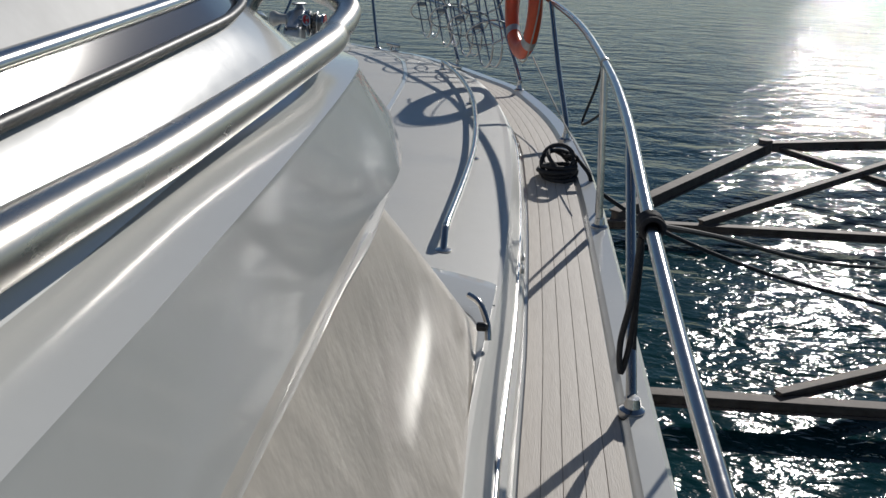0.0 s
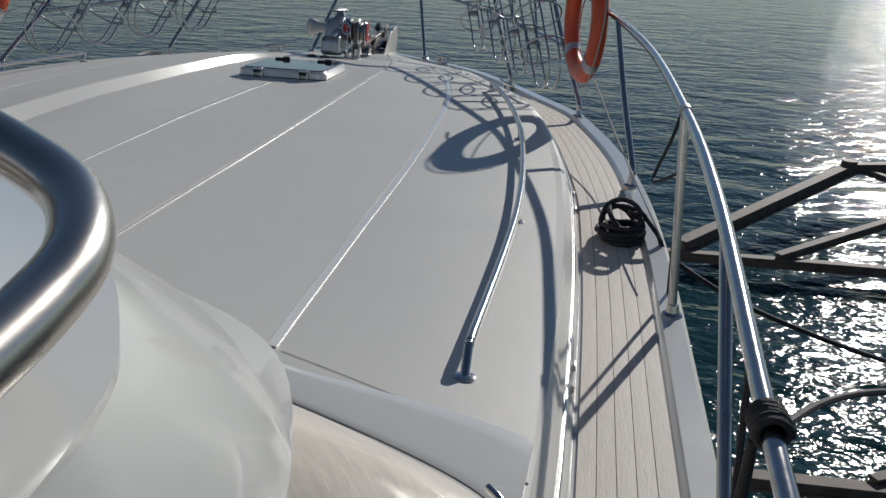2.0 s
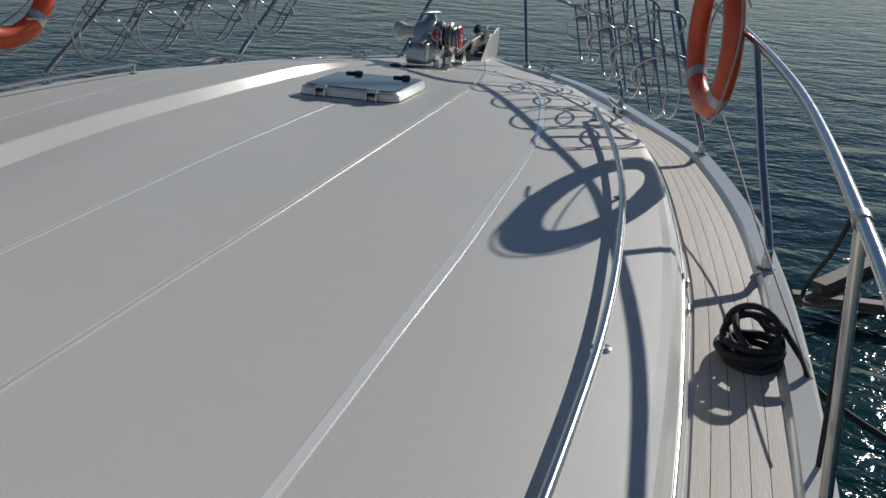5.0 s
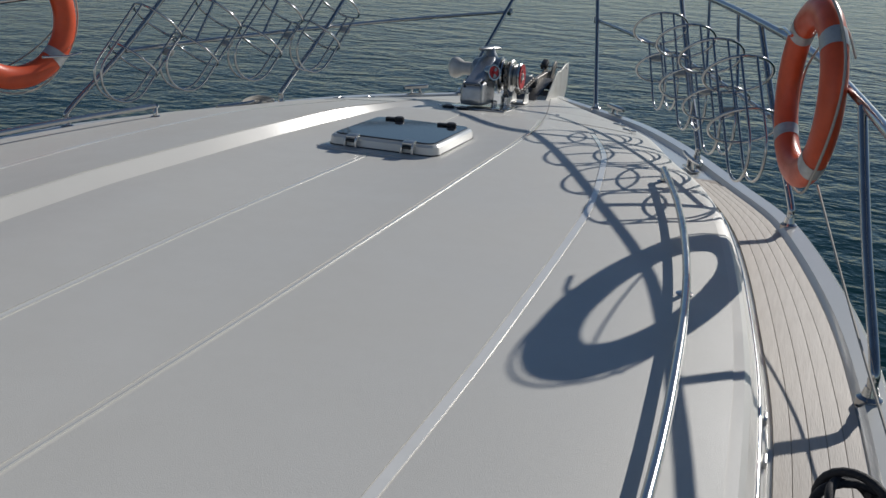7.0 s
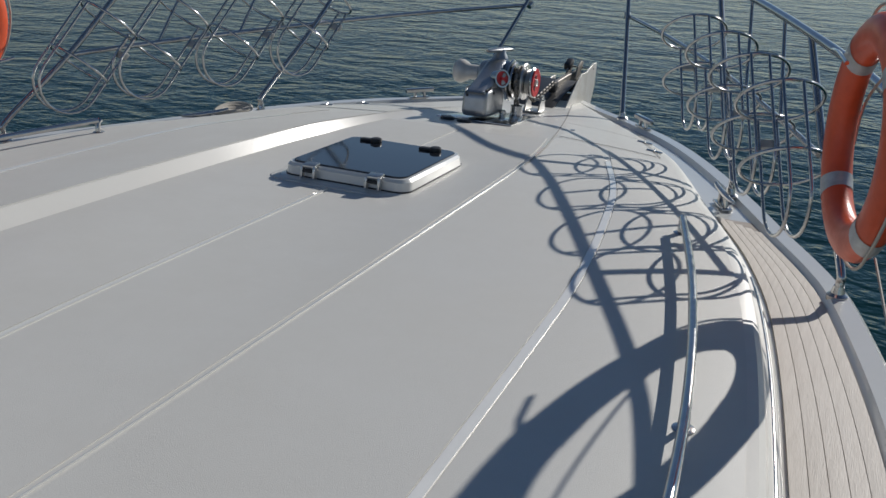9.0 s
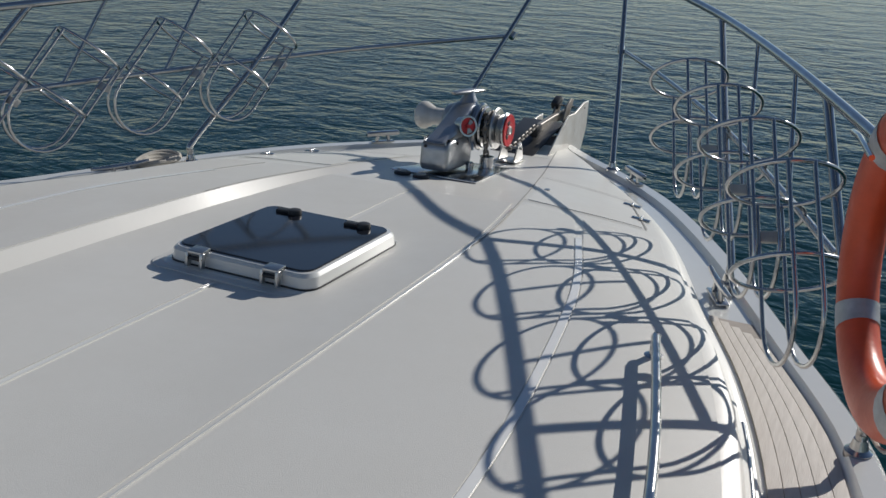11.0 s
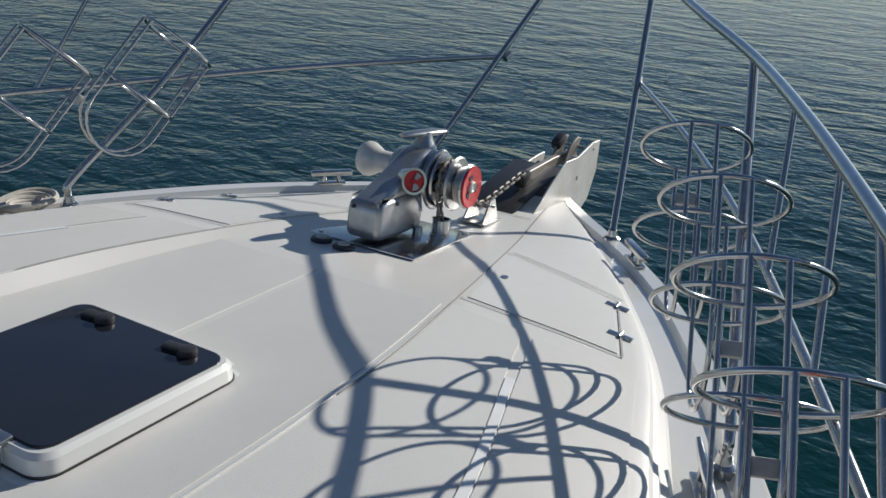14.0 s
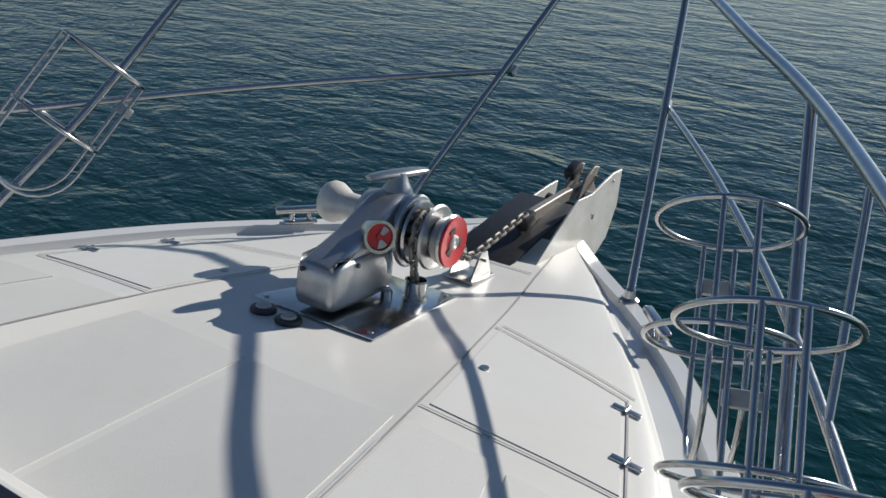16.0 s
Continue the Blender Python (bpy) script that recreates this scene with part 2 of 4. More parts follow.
# ---- the boat's lines: y runs to the bow, x = 0 is the middle ----
crease = spline((-3, 0.50), (3.2, 0.51), (3.8, 0.53), (4.8, 0.572), (6.2, 0.605), (7.0, 0.613), (7.4, 0.595), (8.1, 0.488), (8.71, 0.358), (9.22, 0.243), (9.85, 0.10))
z_mid = spline((-3, 0.48), (3, 0.475), (5, 0.44), (6, 0.40), (7, 0.35), (8.1, 0.298), (8.4, 0.258), (8.95, 0.205), (9.24, 0.188), (9.85, 0.14))
z_crease = spline((-3, 0.47), (3, 0.455), (5, 0.44), (6, 0.425), (7.1, 0.398), (8.1, 0.318), (8.5, 0.268), (8.95, 0.210), (9.24, 0.19), (9.85, 0.14))
stripe = spline((-3, 1.165), (2.8, 1.175), (3.75, 1.19), (4.8, 1.212), (5.87, 1.197), (6.95, 1.083), (7.8, 0.85), (8.6, 0.60), (9.4, 0.30), (9.85, 0.11))
z_stripe = spline((-3, 0.40), (2.9, 0.40), (5, 0.41), (6.9, 0.385), (7.8, 0.330), (8.4, 0.268), (9.0, 0.20), (9.85, 0.137))
edge = spline((-3, 1.78), (1.6, 1.80), (2.8, 1.865), (4, 1.89), (4.8, 1.87), (5.7, 1.79), (6.5, 1.655), (7.0, 1.51), (7.5, 1.32), (8.17, 1.10), (8.8, 0.78), (9.3, 0.46), (9.85, 0.112))
z_edge = spline((-3, 0.33), (2.8, 0.36), (5, 0.37), (6.8, 0.345), (7.5, 0.308), (8.17, 0.262), (8.9, 0.19), (9.5, 0.148), (9.85, 0.134))
foot = spline((-3, 1.87), (1.6, 1.90), (2.8, 1.945), (4, 1.965), (4.8, 1.95), (5.7, 1.865), (6.5, 1.745), (7.0, 1.61), (7.5, 1.42), (8.17, 1.17), (8.8, 0.83), (9.3, 0.50), (9.85, 0.114))
z_deck = spline((-3, 0.08), (0, 0.10), (2, 0.12), (3.9, 0.155), (5.2, 0.232), (6.75, 0.235), (7.6, 0.215), (8.5, 0.185), (9.3, 0.140), (9.85, 0.120))
beam = spline((-3, 2.22), (0, 2.26), (2, 2.30), (4, 2.325), (5.4, 2.25), (6.69, 2.02), (7.4, 1.73), (7.9, 1.51), (8.42, 1.25), (8.86, 0.99), (9.18, 0.74), (9.55, 0.38), (9.85, 0.12))
Y_BACK, Y_BOW = -3.0, 9.85


def bevel_band(y, side):
    """Inner and outer line of the bevel between the middle and side panels."""
    c = crease(y)
    if side > 0:
        return max(c - 0.022, 0.5 * c), c
    k = max(0.0, min(1.0, (7.2 - y) / 2.2))
    return max(c - 0.045 + 0.105 * k, 0.5 * c), c + 0.155 * k


def roof(x, y):
    """Height of the coachroof at a place."""
    ax, s, ed = abs(x), stripe(y), edge(y)
    lip, c = bevel_band(y, x)
    tilt = 0.0
    if x < 0 and y < 7:
        tilt = 0.04 * math.exp(-(((ax - 0.6) / 0.35) ** 2)) * min(1.0, (7 - y) / 1.5)
    zc, zs, ze, zm = z_crease(y), z_stripe(y), z_edge(y), z_mid(y)
    well = min(0.004 if x > 0 else 0.050, max(0.0, (8.5 - y) * 0.05))
    if ax < lip:
        u = ax / lip
        return tilt + zm + (zc - well - zm) * u * u
    if ax < c:
        return tilt + zc - well + well * (ax - lip) / (c - lip)
    if ax < s:
        return tilt + zc + (zs - zc) * (ax - c) / max(s - c, 1e-3)
    u = min(1.0, (ax - s) / max(ed - s, 1e-3))
    return tilt + zs + (ze - zs) * (0.55 * u + 0.45 * u * u)


def stations(y0, y1, step=0.11):
    n = max(2, int((y1 - y0) / step))
    return [y0 + (y1 - y0) * i / n for i in range(n + 1)]


def section(y, side=1):
    """Half of the deck's section from the middle to the outside of the gunwale."""
    s, ed, ft, b = stripe(y), edge(y), foot(y), beam(y)
    ft = max(min(ft, b - 0.06 * b), ed + 0.002)
    lip, c = bevel_band(y, side)
    xs = [0, lip * 0.35, lip * 0.7, lip, c, c + 0.25 * (s - c), c + 0.6 * (s - c), s]
    xs += [s + (ed - s) * u for u in (0.25, 0.5, 0.75, 0.9)]
    p = [(x, roof(x * side, y)) for x in xs]
    ze, zd = z_edge(y), z_deck(y)
    h, w = ze - zd, ft - ed
    p += [(ed, ze), (ed + 0.22 * w, ze - 0.10 * h), (ed + 0.38 * w, ze - 0.35 * h), (ed + 0.52 * w, ze - 0.42 * h), (ed + 0.62 * w, ze - 0.72 * h), (ed + 0.85 * w, ze - 0.80 * h), (ft, zd)]
    return p


# ---- setting: sea ----
bm = bmesh.new()
WATER_Z = -1.7
N = 60
for i in range(N + 1):
    for j in range(N + 1):
        u, v = i / N * 2 - 1, j / N * 2 - 1
        bm.verts.new((u * abs(u) ** 2 * 2500, v * abs(v) ** 2 * 2500 + 8, WATER_Z))
bm.verts.ensure_lookup_table()
for i in range(N):
    for j in range(N):
        q = i * (N + 1) + j
        bm.faces.new((bm.verts[q], bm.verts[q + N + 1], bm.verts[q + N + 2], bm.verts[q + 1]))
tagged(finish(bm, "water", WATER), "dark teal harbour water with small wind ripples", "water", kind="structure")

# ---- setting: hull and deck ----
rows = []
for y in stations(Y_BACK, Y_BOW):
    half, port = section(y), section(y, -1)
    rows.append([(-x, y, z) for x, z in port[:0:-1]] + [(x, y, z) for x, z in half])
deck = tagged(grid("deck", rows, SATIN, angle=28), "glossy off-white moulded foredeck with a raised coachroof", "deck", kind="structure")

rows = []
for y in stations(Y_BACK, Y_BOW):
    b = beam(y)
    g = b - min(0.09, 0.3 * b)
    f = max(min(foot(y), b - 0.06 * b), edge(y) + 0.002)
    z = z_deck(y)
    rows.append([(f - 0.003, y, z - 0.001), (g - 0.012, y, z), (g, y, z + 0.012), (g + 0.008, y, z + 0.024), (b - 0.015, y, z + 0.028), (b, y, z + 0.016), (b + 0.004, y, z - 0.03)])
for sgn in (1, -1):
    tagged(grid("side_deck", [[(sgn * x, y, z) for x, y, z in r] for r in rows], GEL), "white gelcoat side deck with a low raised gunwale", "side deck", kind="structure")

for sgn in (1, -1):
    rows = []
    for y in stations(Y_BACK, Y_BOW):
        b, z = beam(y), z_deck(y)
        k = max(0.0, min(1.0, (y - 5) / 4.8))
        row = []
        for u in (0, 0.06, 0.07, 0.25, 0.5, 0.75, 1.0):
            zz = z - 0.03 + u * (WATER_Z - 0.3 - z)
            row.append((sgn * max(0.02, b + 0.004 - (0.10 + 0.55 * k) * u * b * (0.35 + 0.65 * k) - (0.008 if u > 0.065 else 0)), y - 0.55 * k * k * u, zz))
        rows.append(row)
    hull = tagged(grid("hull", rows, GEL), "white glossy motor yacht hull side", "hull", kind="structure")
    pts = [(sgn * (beam(y) + 0.012), y, z_deck(y) - 0.10) for y in stations(Y_BACK, 9.7, 0.3)]
    tagged(bar("rubbing_strake", pts, 0.024, RUBRAIL, sides=10), "weathered brown rubbing strake along the hull", "rubbing strake", kind="structure")

# aft closure of the boat behind the camera
block_back = grid("cabin_back", [[(x, Y_BACK, z) for x in (-2.2, -1, 0, 1, 2.2)] for z in (-1.9, -0.5, 0.3)], GEL)
tagged(block_back, "plain white hull end", "hull", kind="structure")


# non-skid panels, proud of the smooth gelcoat
def panel(name, xa, xb, y0, y1, cut=0.0):
    rows = []
    for y in stations(y0, y1, 0.10):
        A, B = xa(y), xb(y)
        n = 7
        xs = [A + (B - A) * i / n for i in range(n + 1)]
        rows.append([(x, y + cut * (abs(x) - 0.5) * max(0.0, 1 - (y - y0)), roof(x, y + cut * (abs(x) - 0.5) * max(0.0, 1 - (y - y0))) + 0.003) for x in xs])
    ob = grid(name, rows, NONSKID, deck, thick=0.006)
    return ob


for sgn in (1, -1):
    s = sgn
    panel("panel", lambda y: s * 0.016, lambda y: s * (bevel_band(y, s)[0] - 0.004), 3.36, 8.02, 0.0)
    panel("panel", lambda y: s * (bevel_band(y, s)[1] + 0.012), lambda y: s * (stripe(y) - 0.018), 3.03, 8.02, -0.38)
    panel("panel", lambda y: s * (stripe(y) + 0.018), lambda y: s * (edge(y) - 0.03), 3.04, 8.0, -0.42)

# white painted stripes between the panels
for sgn in (1, -1):
    for line, w, y0, y1 in ((stripe, 0.026, 2.88, 7.7), (lambda y: crease(y) - 0.002, 0.005, 3.2, 7.9), (lambda y: 0.0, 0.014, 3.4, 6.6)):
        rows = [[(sgn * x, y, roof(sgn * x, y) + 0.0048) for x in (line(y) - w / 2, line(y), line(y) + w / 2)] for y in stations(y0, y1, 0.08)]
        if sgn > 0 or line(5) > 1:
            grid("stripe", rows, WHITE if line is stripe else GEL, deck, thick=0.007)

# teak planks on the side decks
for sgn in (1, -1):
    bed = grid("teak_bed", [[(sgn * x, y, z_deck(y) + 0.003) for x in (foot(y) + 0.012, beam(y) - 0.105)] for y in stations(Y_BACK, 7.5)], CAULK)
    tagged(bed, "dark caulking under weathered teak side-deck planks", "teak deck", kind="structure")
    for k in range(5):
        rows = []
        for y in stations(Y_BACK, 7.5 - 0.03 * k):
            a, b = foot(y) + 0.012, beam(y) - 0.105
            w = (b - a) / 5
            rows.append([(sgn * (a + w * k + 0.0011), y, z_deck(y) + 0.007), (sgn * (a + w * (k + 0.5)), y, z_deck(y) + 0.0075), (sgn * (a + w * (k + 1) - 0.0011), y, z_deck(y) + 0.007)])
        grid("plank", rows, TEAK, bed, thick=0.005)

# bright steel track at the foot of the coachroof
for sgn in (1, -1):
    pts = [(sgn * (edge(y) + 0.60 * (foot(y) - edge(y))), y, z_edge(y) - 0.55 * (z_edge(y) - z_deck(y))) for y in stations(Y_BACK, 6.7, 0.15)]
    tagged(bar("trim", pts, 0.009, STEEL, sides=8), "polished steel trim strip along the coachroof side", "trim", kind="structure")

# ---- cabin front: trunk lip, covered windscreen, flybridge ----
def mirror_plan(half):
    """Plan from starboard aft round the front to port aft."""
    pts = smooth_pts([(x, y, 0) for x, y in half], 6)
    return pts + [Vector((-p.x, p.y, 0)) for p in pts[-2::-1]]


base_half = [(1.80, -3.0), (1.80, 0.0), (1.80, 1.6), (1.80, 2.16), (1.79, 2.345), (1.70, 2.445), (1.41, 2.585), (1.03, 2.735), (0.62, 2.89), (0.43, 2.95), (0.0, 3.0)]
low_half = [(1.55, -3.0), (1.55, 0.0), (1.55, 0.9), (1.57, 1.30), (1.56, 1.56), (1.50, 1.66), (1.27, 1.76), (0.95, 1.83), (0.6, 1.87), (0.35, 1.88), (0.0, 1.89)]
B, T = mirror_plan(base_half), mirror_plan(low_half)
rows = []
for u in (0, 0.04, 0.1, 0.2, 0.3, 0.45, 0.6, 0.75, 0.9, 1.0):
    row = []
    for p, q in zip(B, T):
        x, y = p.x + (q.x - p.x) * u, p.y + (q.y - p.y) * u
        bow = 0.015 * math.sin(math.pi * u)
        z0 = roof(p.x, p.y) - 0.01
        row.append((x * (1 + 0.02 * bow), y + bow, z0 + (0.985 - 0.06 * max(0.0, min(1.0, 1.3 - y)) - z0) * u))
    rows.append(row)
cover = tagged(grid("windscreen_cover", rows, CANVAS, angle=60), "creased beige cover over the raked cabin windscreen", "windscreen cover")
# lip round the foot of the windscreen
L = [Vector((p.x, p.y, 0)) for p in B]
rows = []
for off, up in ((0.0, 0.002), (0.004, 0.004), (0.014, 0.006), (0.095, 0.010), (0.105, 0.010), (0.135, 0.002), (0.14, -0.003)):
    row = []
    for i, p in enumerate(L):
        t = (L[min(i + 1, len(L) - 1)] - L[max(i - 1, 0)]).normalized()
        n = Vector((-t.y, t.x, 0))
        if n.dot(p - Vector((0, -1, 0))) < 0:
            n = -n
        q = p + n * off * (1 + 0.9 * max(0.0, min(1.0, (abs(p.x) - 1.25) / 0.5)))
        lim = edge(q.y) - 0.012
        q.x = max(-lim, min(lim, q.x))
        row.append((q.x, q.y, roof(q.x, q.y) + up))
    rows.append(row)
tagged(grid("screen_lip", rows, GEL, angle=14), "smooth white raised lip at the windscreen foot", "trim", kind="structure")

flybridge = tagged(empty("flybridge"), "glossy white flybridge coaming with a brown tinted wind deflector", "flybridge")
o_low = mirror_plan([(1.54, -3.0), (1.54, 0.0), (1.54, 0.9), (1.56, 1.25), (1.55, 1.45), (1.48, 1.60), (1.33, 1.74), (1.13, 1.82), (0.85, 1.87), (0.4, 1.89), (0, 1.90)])
o_bot = mirror_plan([(1.612, -3.0), (1.612, 0.0), (1.614, 0.9), (1.655, 1.25), (1.645, 1.47), (1.57, 1.68), (1.41, 1.81), (1.20, 1.89), (0.90, 1.94), (0.45, 1.97), (0, 1.98)])
o_mid = mirror_plan([(1.668, -3.0), (1.668, 0.0), (1.672, 0.9), (1.688, 1.20), (1.67, 1.40), (1.61, 1.51), (1.50, 1.61), (1.30, 1.72), (1.0, 1.81), (0.45, 1.87), (0, 1.88)])
o_cr = mirror_plan([(1.645, -3.0), (1.645, 0.0), (1.650, 0.8), (1.640, 1.16), (1.60, 1.30), (1.51, 1.43), (1.33, 1.58), (1.12, 1.70), (0.85, 1.79), (0.4, 1.86), (0, 1.88)])
o_top = mirror_plan([(1.60, -3.0), (1.60, 0.0), (1.60, 0.75), (1.59, 1.05), (1.555, 1.20), (1.48, 1.32), (1.30, 1.46), (1.09, 1.58), (0.82, 1.67), (0.4, 1.74), (0, 1.76)])
o_in = mirror_plan([(1.545, -3.0), (1.545, 0.0), (1.545, 0.75), (1.535, 0.97), (1.49, 1.14), (1.41, 1.24), (1.24, 1.37), (1.03, 1.47), (0.78, 1.55), (0.4, 1.61), (0, 1.63)])
lev = [(o_low, 0.97), (o_bot, 1.00), (o_bot, 1.012), (o_mid, 1.07), (o_mid, 1.12), (o_cr, 1.213), (o_cr, 1.220), (o_top, 1.238), ([p.lerp(q, 0.42) for p, q in zip(o_top, o_in)], 1.266), ([p.lerp(q, 0.75) for p, q in zip(o_top, o_in)], 1.288), (o_in, 1.300)]
dip = lambda y: -0.022 * max(0.0, min(1.0, (1.1 - y) / 0.7))
sag = lambda y: -0.10 * max(0.0, min(1.0, (1.35 - y) / 0.4))
rows = [[(p.x, p.y, z + (dip(p.y) if z > 1.1 else sag(p.y) if z < 1.05 else 0)) for p in o] for o, z in lev]
rows[4] = [((p.x * 0.75 + q.x * 0.25), (p.y * 0.75 + q.y * 0.25), 1.13 + dip(p.y)) for p, q in zip(o_mid, o_cr)]
grid("coaming", rows, GEL, flybridge, angle=24)
rows = [[(p.x * k, p.y - d, z + dip(p.y)) for p in o_in] for k, d, z in ((1.0, 0.0, 1.302), (0.990, 0.016, 1.322), (0.985, 0.024, 1.320), (0.99, 0.012, 1.298))]
tagged(grid("wind_deflector", rows, BROWN, flybridge), "brown tinted acrylic wind deflector")
bar("deflector_trim", [(p.x * 1.004, p.y + 0.004, 1.305 + dip(p.y)) for p in o_in], 0.005, RUBBER, flybridge, sides=8)
bar("deflector_rail", [(p.x * 0.985, p.y - 0.020, 1.325 + dip(p.y)) for p in o_in], 0.008, STEEL, flybridge, sides=8)
rows = [[(p.x * k, min(p.y - d, 1.5), z + dip(p.y)) for p in o_in] for k, d, z in ((0.984, 0.026, 1.318), (0.968, 0.06, 1.352), (0.94, 0.11, 1.392), (0.88, 0.20, 1.43), (0.7, 0.42, 1.465), (0.4, 0.7, 1.48), (0.0, 1.0, 1.48))]
tagged(grid("console_cover", rows, mat("grey_cover", (0.66, 0.66, 0.65), 0.6, second=(0.46, 0.46, 0.45), scale=4, bump=0.5, bump_scale=14), flybridge), "pale grey fabric cover")

for sgn in (1, -1):
    hr = tagged(empty("handrail"), "thick polished steel handrail on the flybridge coaming", "handrail", group="flybridge handrails")
    p = smooth_pts([(x * sgn, y, z) for x, y, z in ((1.604, -2.6, 1.258), (1.604, -1.0, 1.258), (1.604, 0.2, 1.257), (1.606, 0.6, 1.249), (1.628, 1.000, 1.266), (1.619, 1.110, 1.268), (1.618, 1.190, 1.275), (1.613, 1.240, 1.285), (1.583, 1.290, 1.296), (1.535, 1.320, 1.308), (1.499, 1.330, 1.317), (1.482, 1.325, 1.310), (1.472, 1.310, 1.295), (1.462, 1.300, 1.276), (1.458, 1.294, 1.236))], 8)
    bar("rail", p, 0.0165, STEEL_SATIN, hr, sides=20)
    lathe("foot", [(0, 0), (0.034, 0), (0.034, 0.005), (0.026, 0.010), (0, 0.010)], pose(1.459 * sgn, 1.296, 1.262, -14, 8 * sgn, 0), STEEL, hr)
    for y in (-2.2, -0.9):
        bar("post", [(1.60 * sgn, y, 1.18), (1.60 * sgn, y, 1.236)], 0.012, STEEL, hr)

# latch on the corner of the cover
for sgn in (1, -1):
    latch = tagged(empty("cover_latch"), "small polished steel latch on the cover's corner", "latch", group="cover latches")
    bar("strap", smooth_pts([(1.77 * sgn, 2.30, 0.46), (1.80 * sgn, 2.26, 0.455), (1.822 * sgn, 2.22, 0.42), (1.828 * sgn, 2.20, 0.378)], 5), 0.009, STEEL, latch)
    lathe("knob", [(0, 0), (0.012, 0), (0.012, 0.02), (0.008, 0.026), (0, 0.026)], axes((1.80 * sgn, 2.20, 0.415), (0, 0, 1), (sgn, -0.4, 0.2)), RUBBER, latch, 14)

# ---- guard rail (pulpit) ----
pulpit = tagged(empty("guard_rail"), "polished steel guard rail round the foredeck with raked posts", "guard rail")
RAIL = [(2.19, -3.0, 0.44), (2.19, 0.0, 0.515), (2.19, 1.25, 0.612), (2.20, 2.16, 0.728), (2.238, 3.1, 0.818), (2.243, 3.95, 0.868), (2.20, 5.2, 0.915), (2.02, 6.40, 0.975), (1.90, 6.9, 1.005)]
RAIL2 = [(1.90, 6.9, 1.005), (1.685, 7.48, 1.04), (1.42, 8.15, 1.07), (1.13, 8.80, 1.095), (0.81, 9.35, 1.13), (0.52, 9.85, 1.165), (0.31, 10.20, 1.18), (0.0, 10.36, 1.19)]
POSTS = [((2.225, -1.2, 0.12), (2.19, -1.0, 0.488)), ((2.22, 0.6, 0.12), (2.19, 0.85, 0.578)), ((2.235, 2.30, 0.14), (2.232, 2.90, 0.800)), ((2.28, 3.86, 0.165), (2.243, 3.95, 0.866)), ((2.20, 5.20, 0.262), (2.092, 5.92, 0.948)), ((1.95, 6.75, 0.262), (1.685, 7.48, 1.035)), ((1.445, 7.80, 0.245), (1.13, 8.80, 1.09)), ((0.57, 9.32, 0.165), (0.315, 10.19, 1.175))]
MID = [(1.80, 7.12, 0.655), (1.60, 7.60, 0.675), (1.26, 8.38, 0.695), (0.85, 9.15, 0.718), (0.41, 9.865, 0.738)]


def mirrored(p, sgn):
    return Vector((p[0] * sgn, p[1], p[2]))


for sgn in (1, -1):
    line = [mirrored(p, sgn) for p in smooth_pts(RAIL + RAIL2[1:], 8)]
    bar("top_rail", line, 0.0175, STEEL, pulpit, sides=16)
    bar("mid_rail", [mirrored(p, sgn) for p in smooth_pts(MID[:-1] + [MID[-1] if sgn > 0 else (0.305, 9.93, 0.742)], 6)], 0.0125, STEEL, pulpit)
    for i, (p, q) in enumerate(POSTS):
        if sgn < 0 and i == 7:
            p, q = (0.50, 9.36, 0.165), (0.19, 10.28, 1.182)
        if sgn < 0 and i == 6:
            p, q = (1.31, 8.05, 0.235), (1.09, 8.88, 1.095)
        p, q = mirrored(p, sgn), mirrored(q, sgn)
        if i >= 4 and i < 7:
            d = (q - p).normalized()
            k = p + Vector((0, 0, 0.075)) + d * 0.02
            pts = smooth_pts([p, p + Vector((0, 0, 0.05)), k + d * 0.03, p + (q - p) * 0.5 + Vector((0, 0, 0.01)), q], 6)
        else:
            pts = [p, p + (q - p) * 0.5, q]
        bar("post", pts, 0.0155, STEEL, pulpit, sides=14)
        zb = z_deck(p.y) + 0.026
        lathe("foot", [(0, -0.02), (0.036, -0.02), (0.036, 0.005), (0.024, 0.014), (0.018, 0.04), (0, 0.04)], pose(p.x, p.y, zb), STEEL, pulpit, 18)
    # thin uprights that carry the fender baskets
    for p, q in (((1.62, 7.56, 0.676), (1.555, 7.82, 1.052)), ((1.42, 8.03, 0.69), (1.36, 8.30, 1.074))):
        bar("upright", [mirrored(p, sgn), mirrored(q, sgn)], 0.009, STEEL, pulpit, sides=10)
    lathe("rail_joint", [(0, -0.02), (0.022, -0.02), (0.022, 0.02), (0, 0.02)], axes(mirrored((2.243, 3.95, 0.868), sgn), (1, 0, 0), (0, 1, 0.05)), STEEL_DULL, pulpit, 16)
    lathe("rail_joint", [(0, -0.02), (0.021, -0.02), (0.021, 0.02), (0, 0.02)], axes(mirrored((0.41, 9.865, 0.738) if sgn > 0 else (0.305, 9.93, 0.742), sgn), (1, 0, 0), (-0.2 * sgn, 0.7, 0.6)), STEEL_DULL, pulpit, 16)

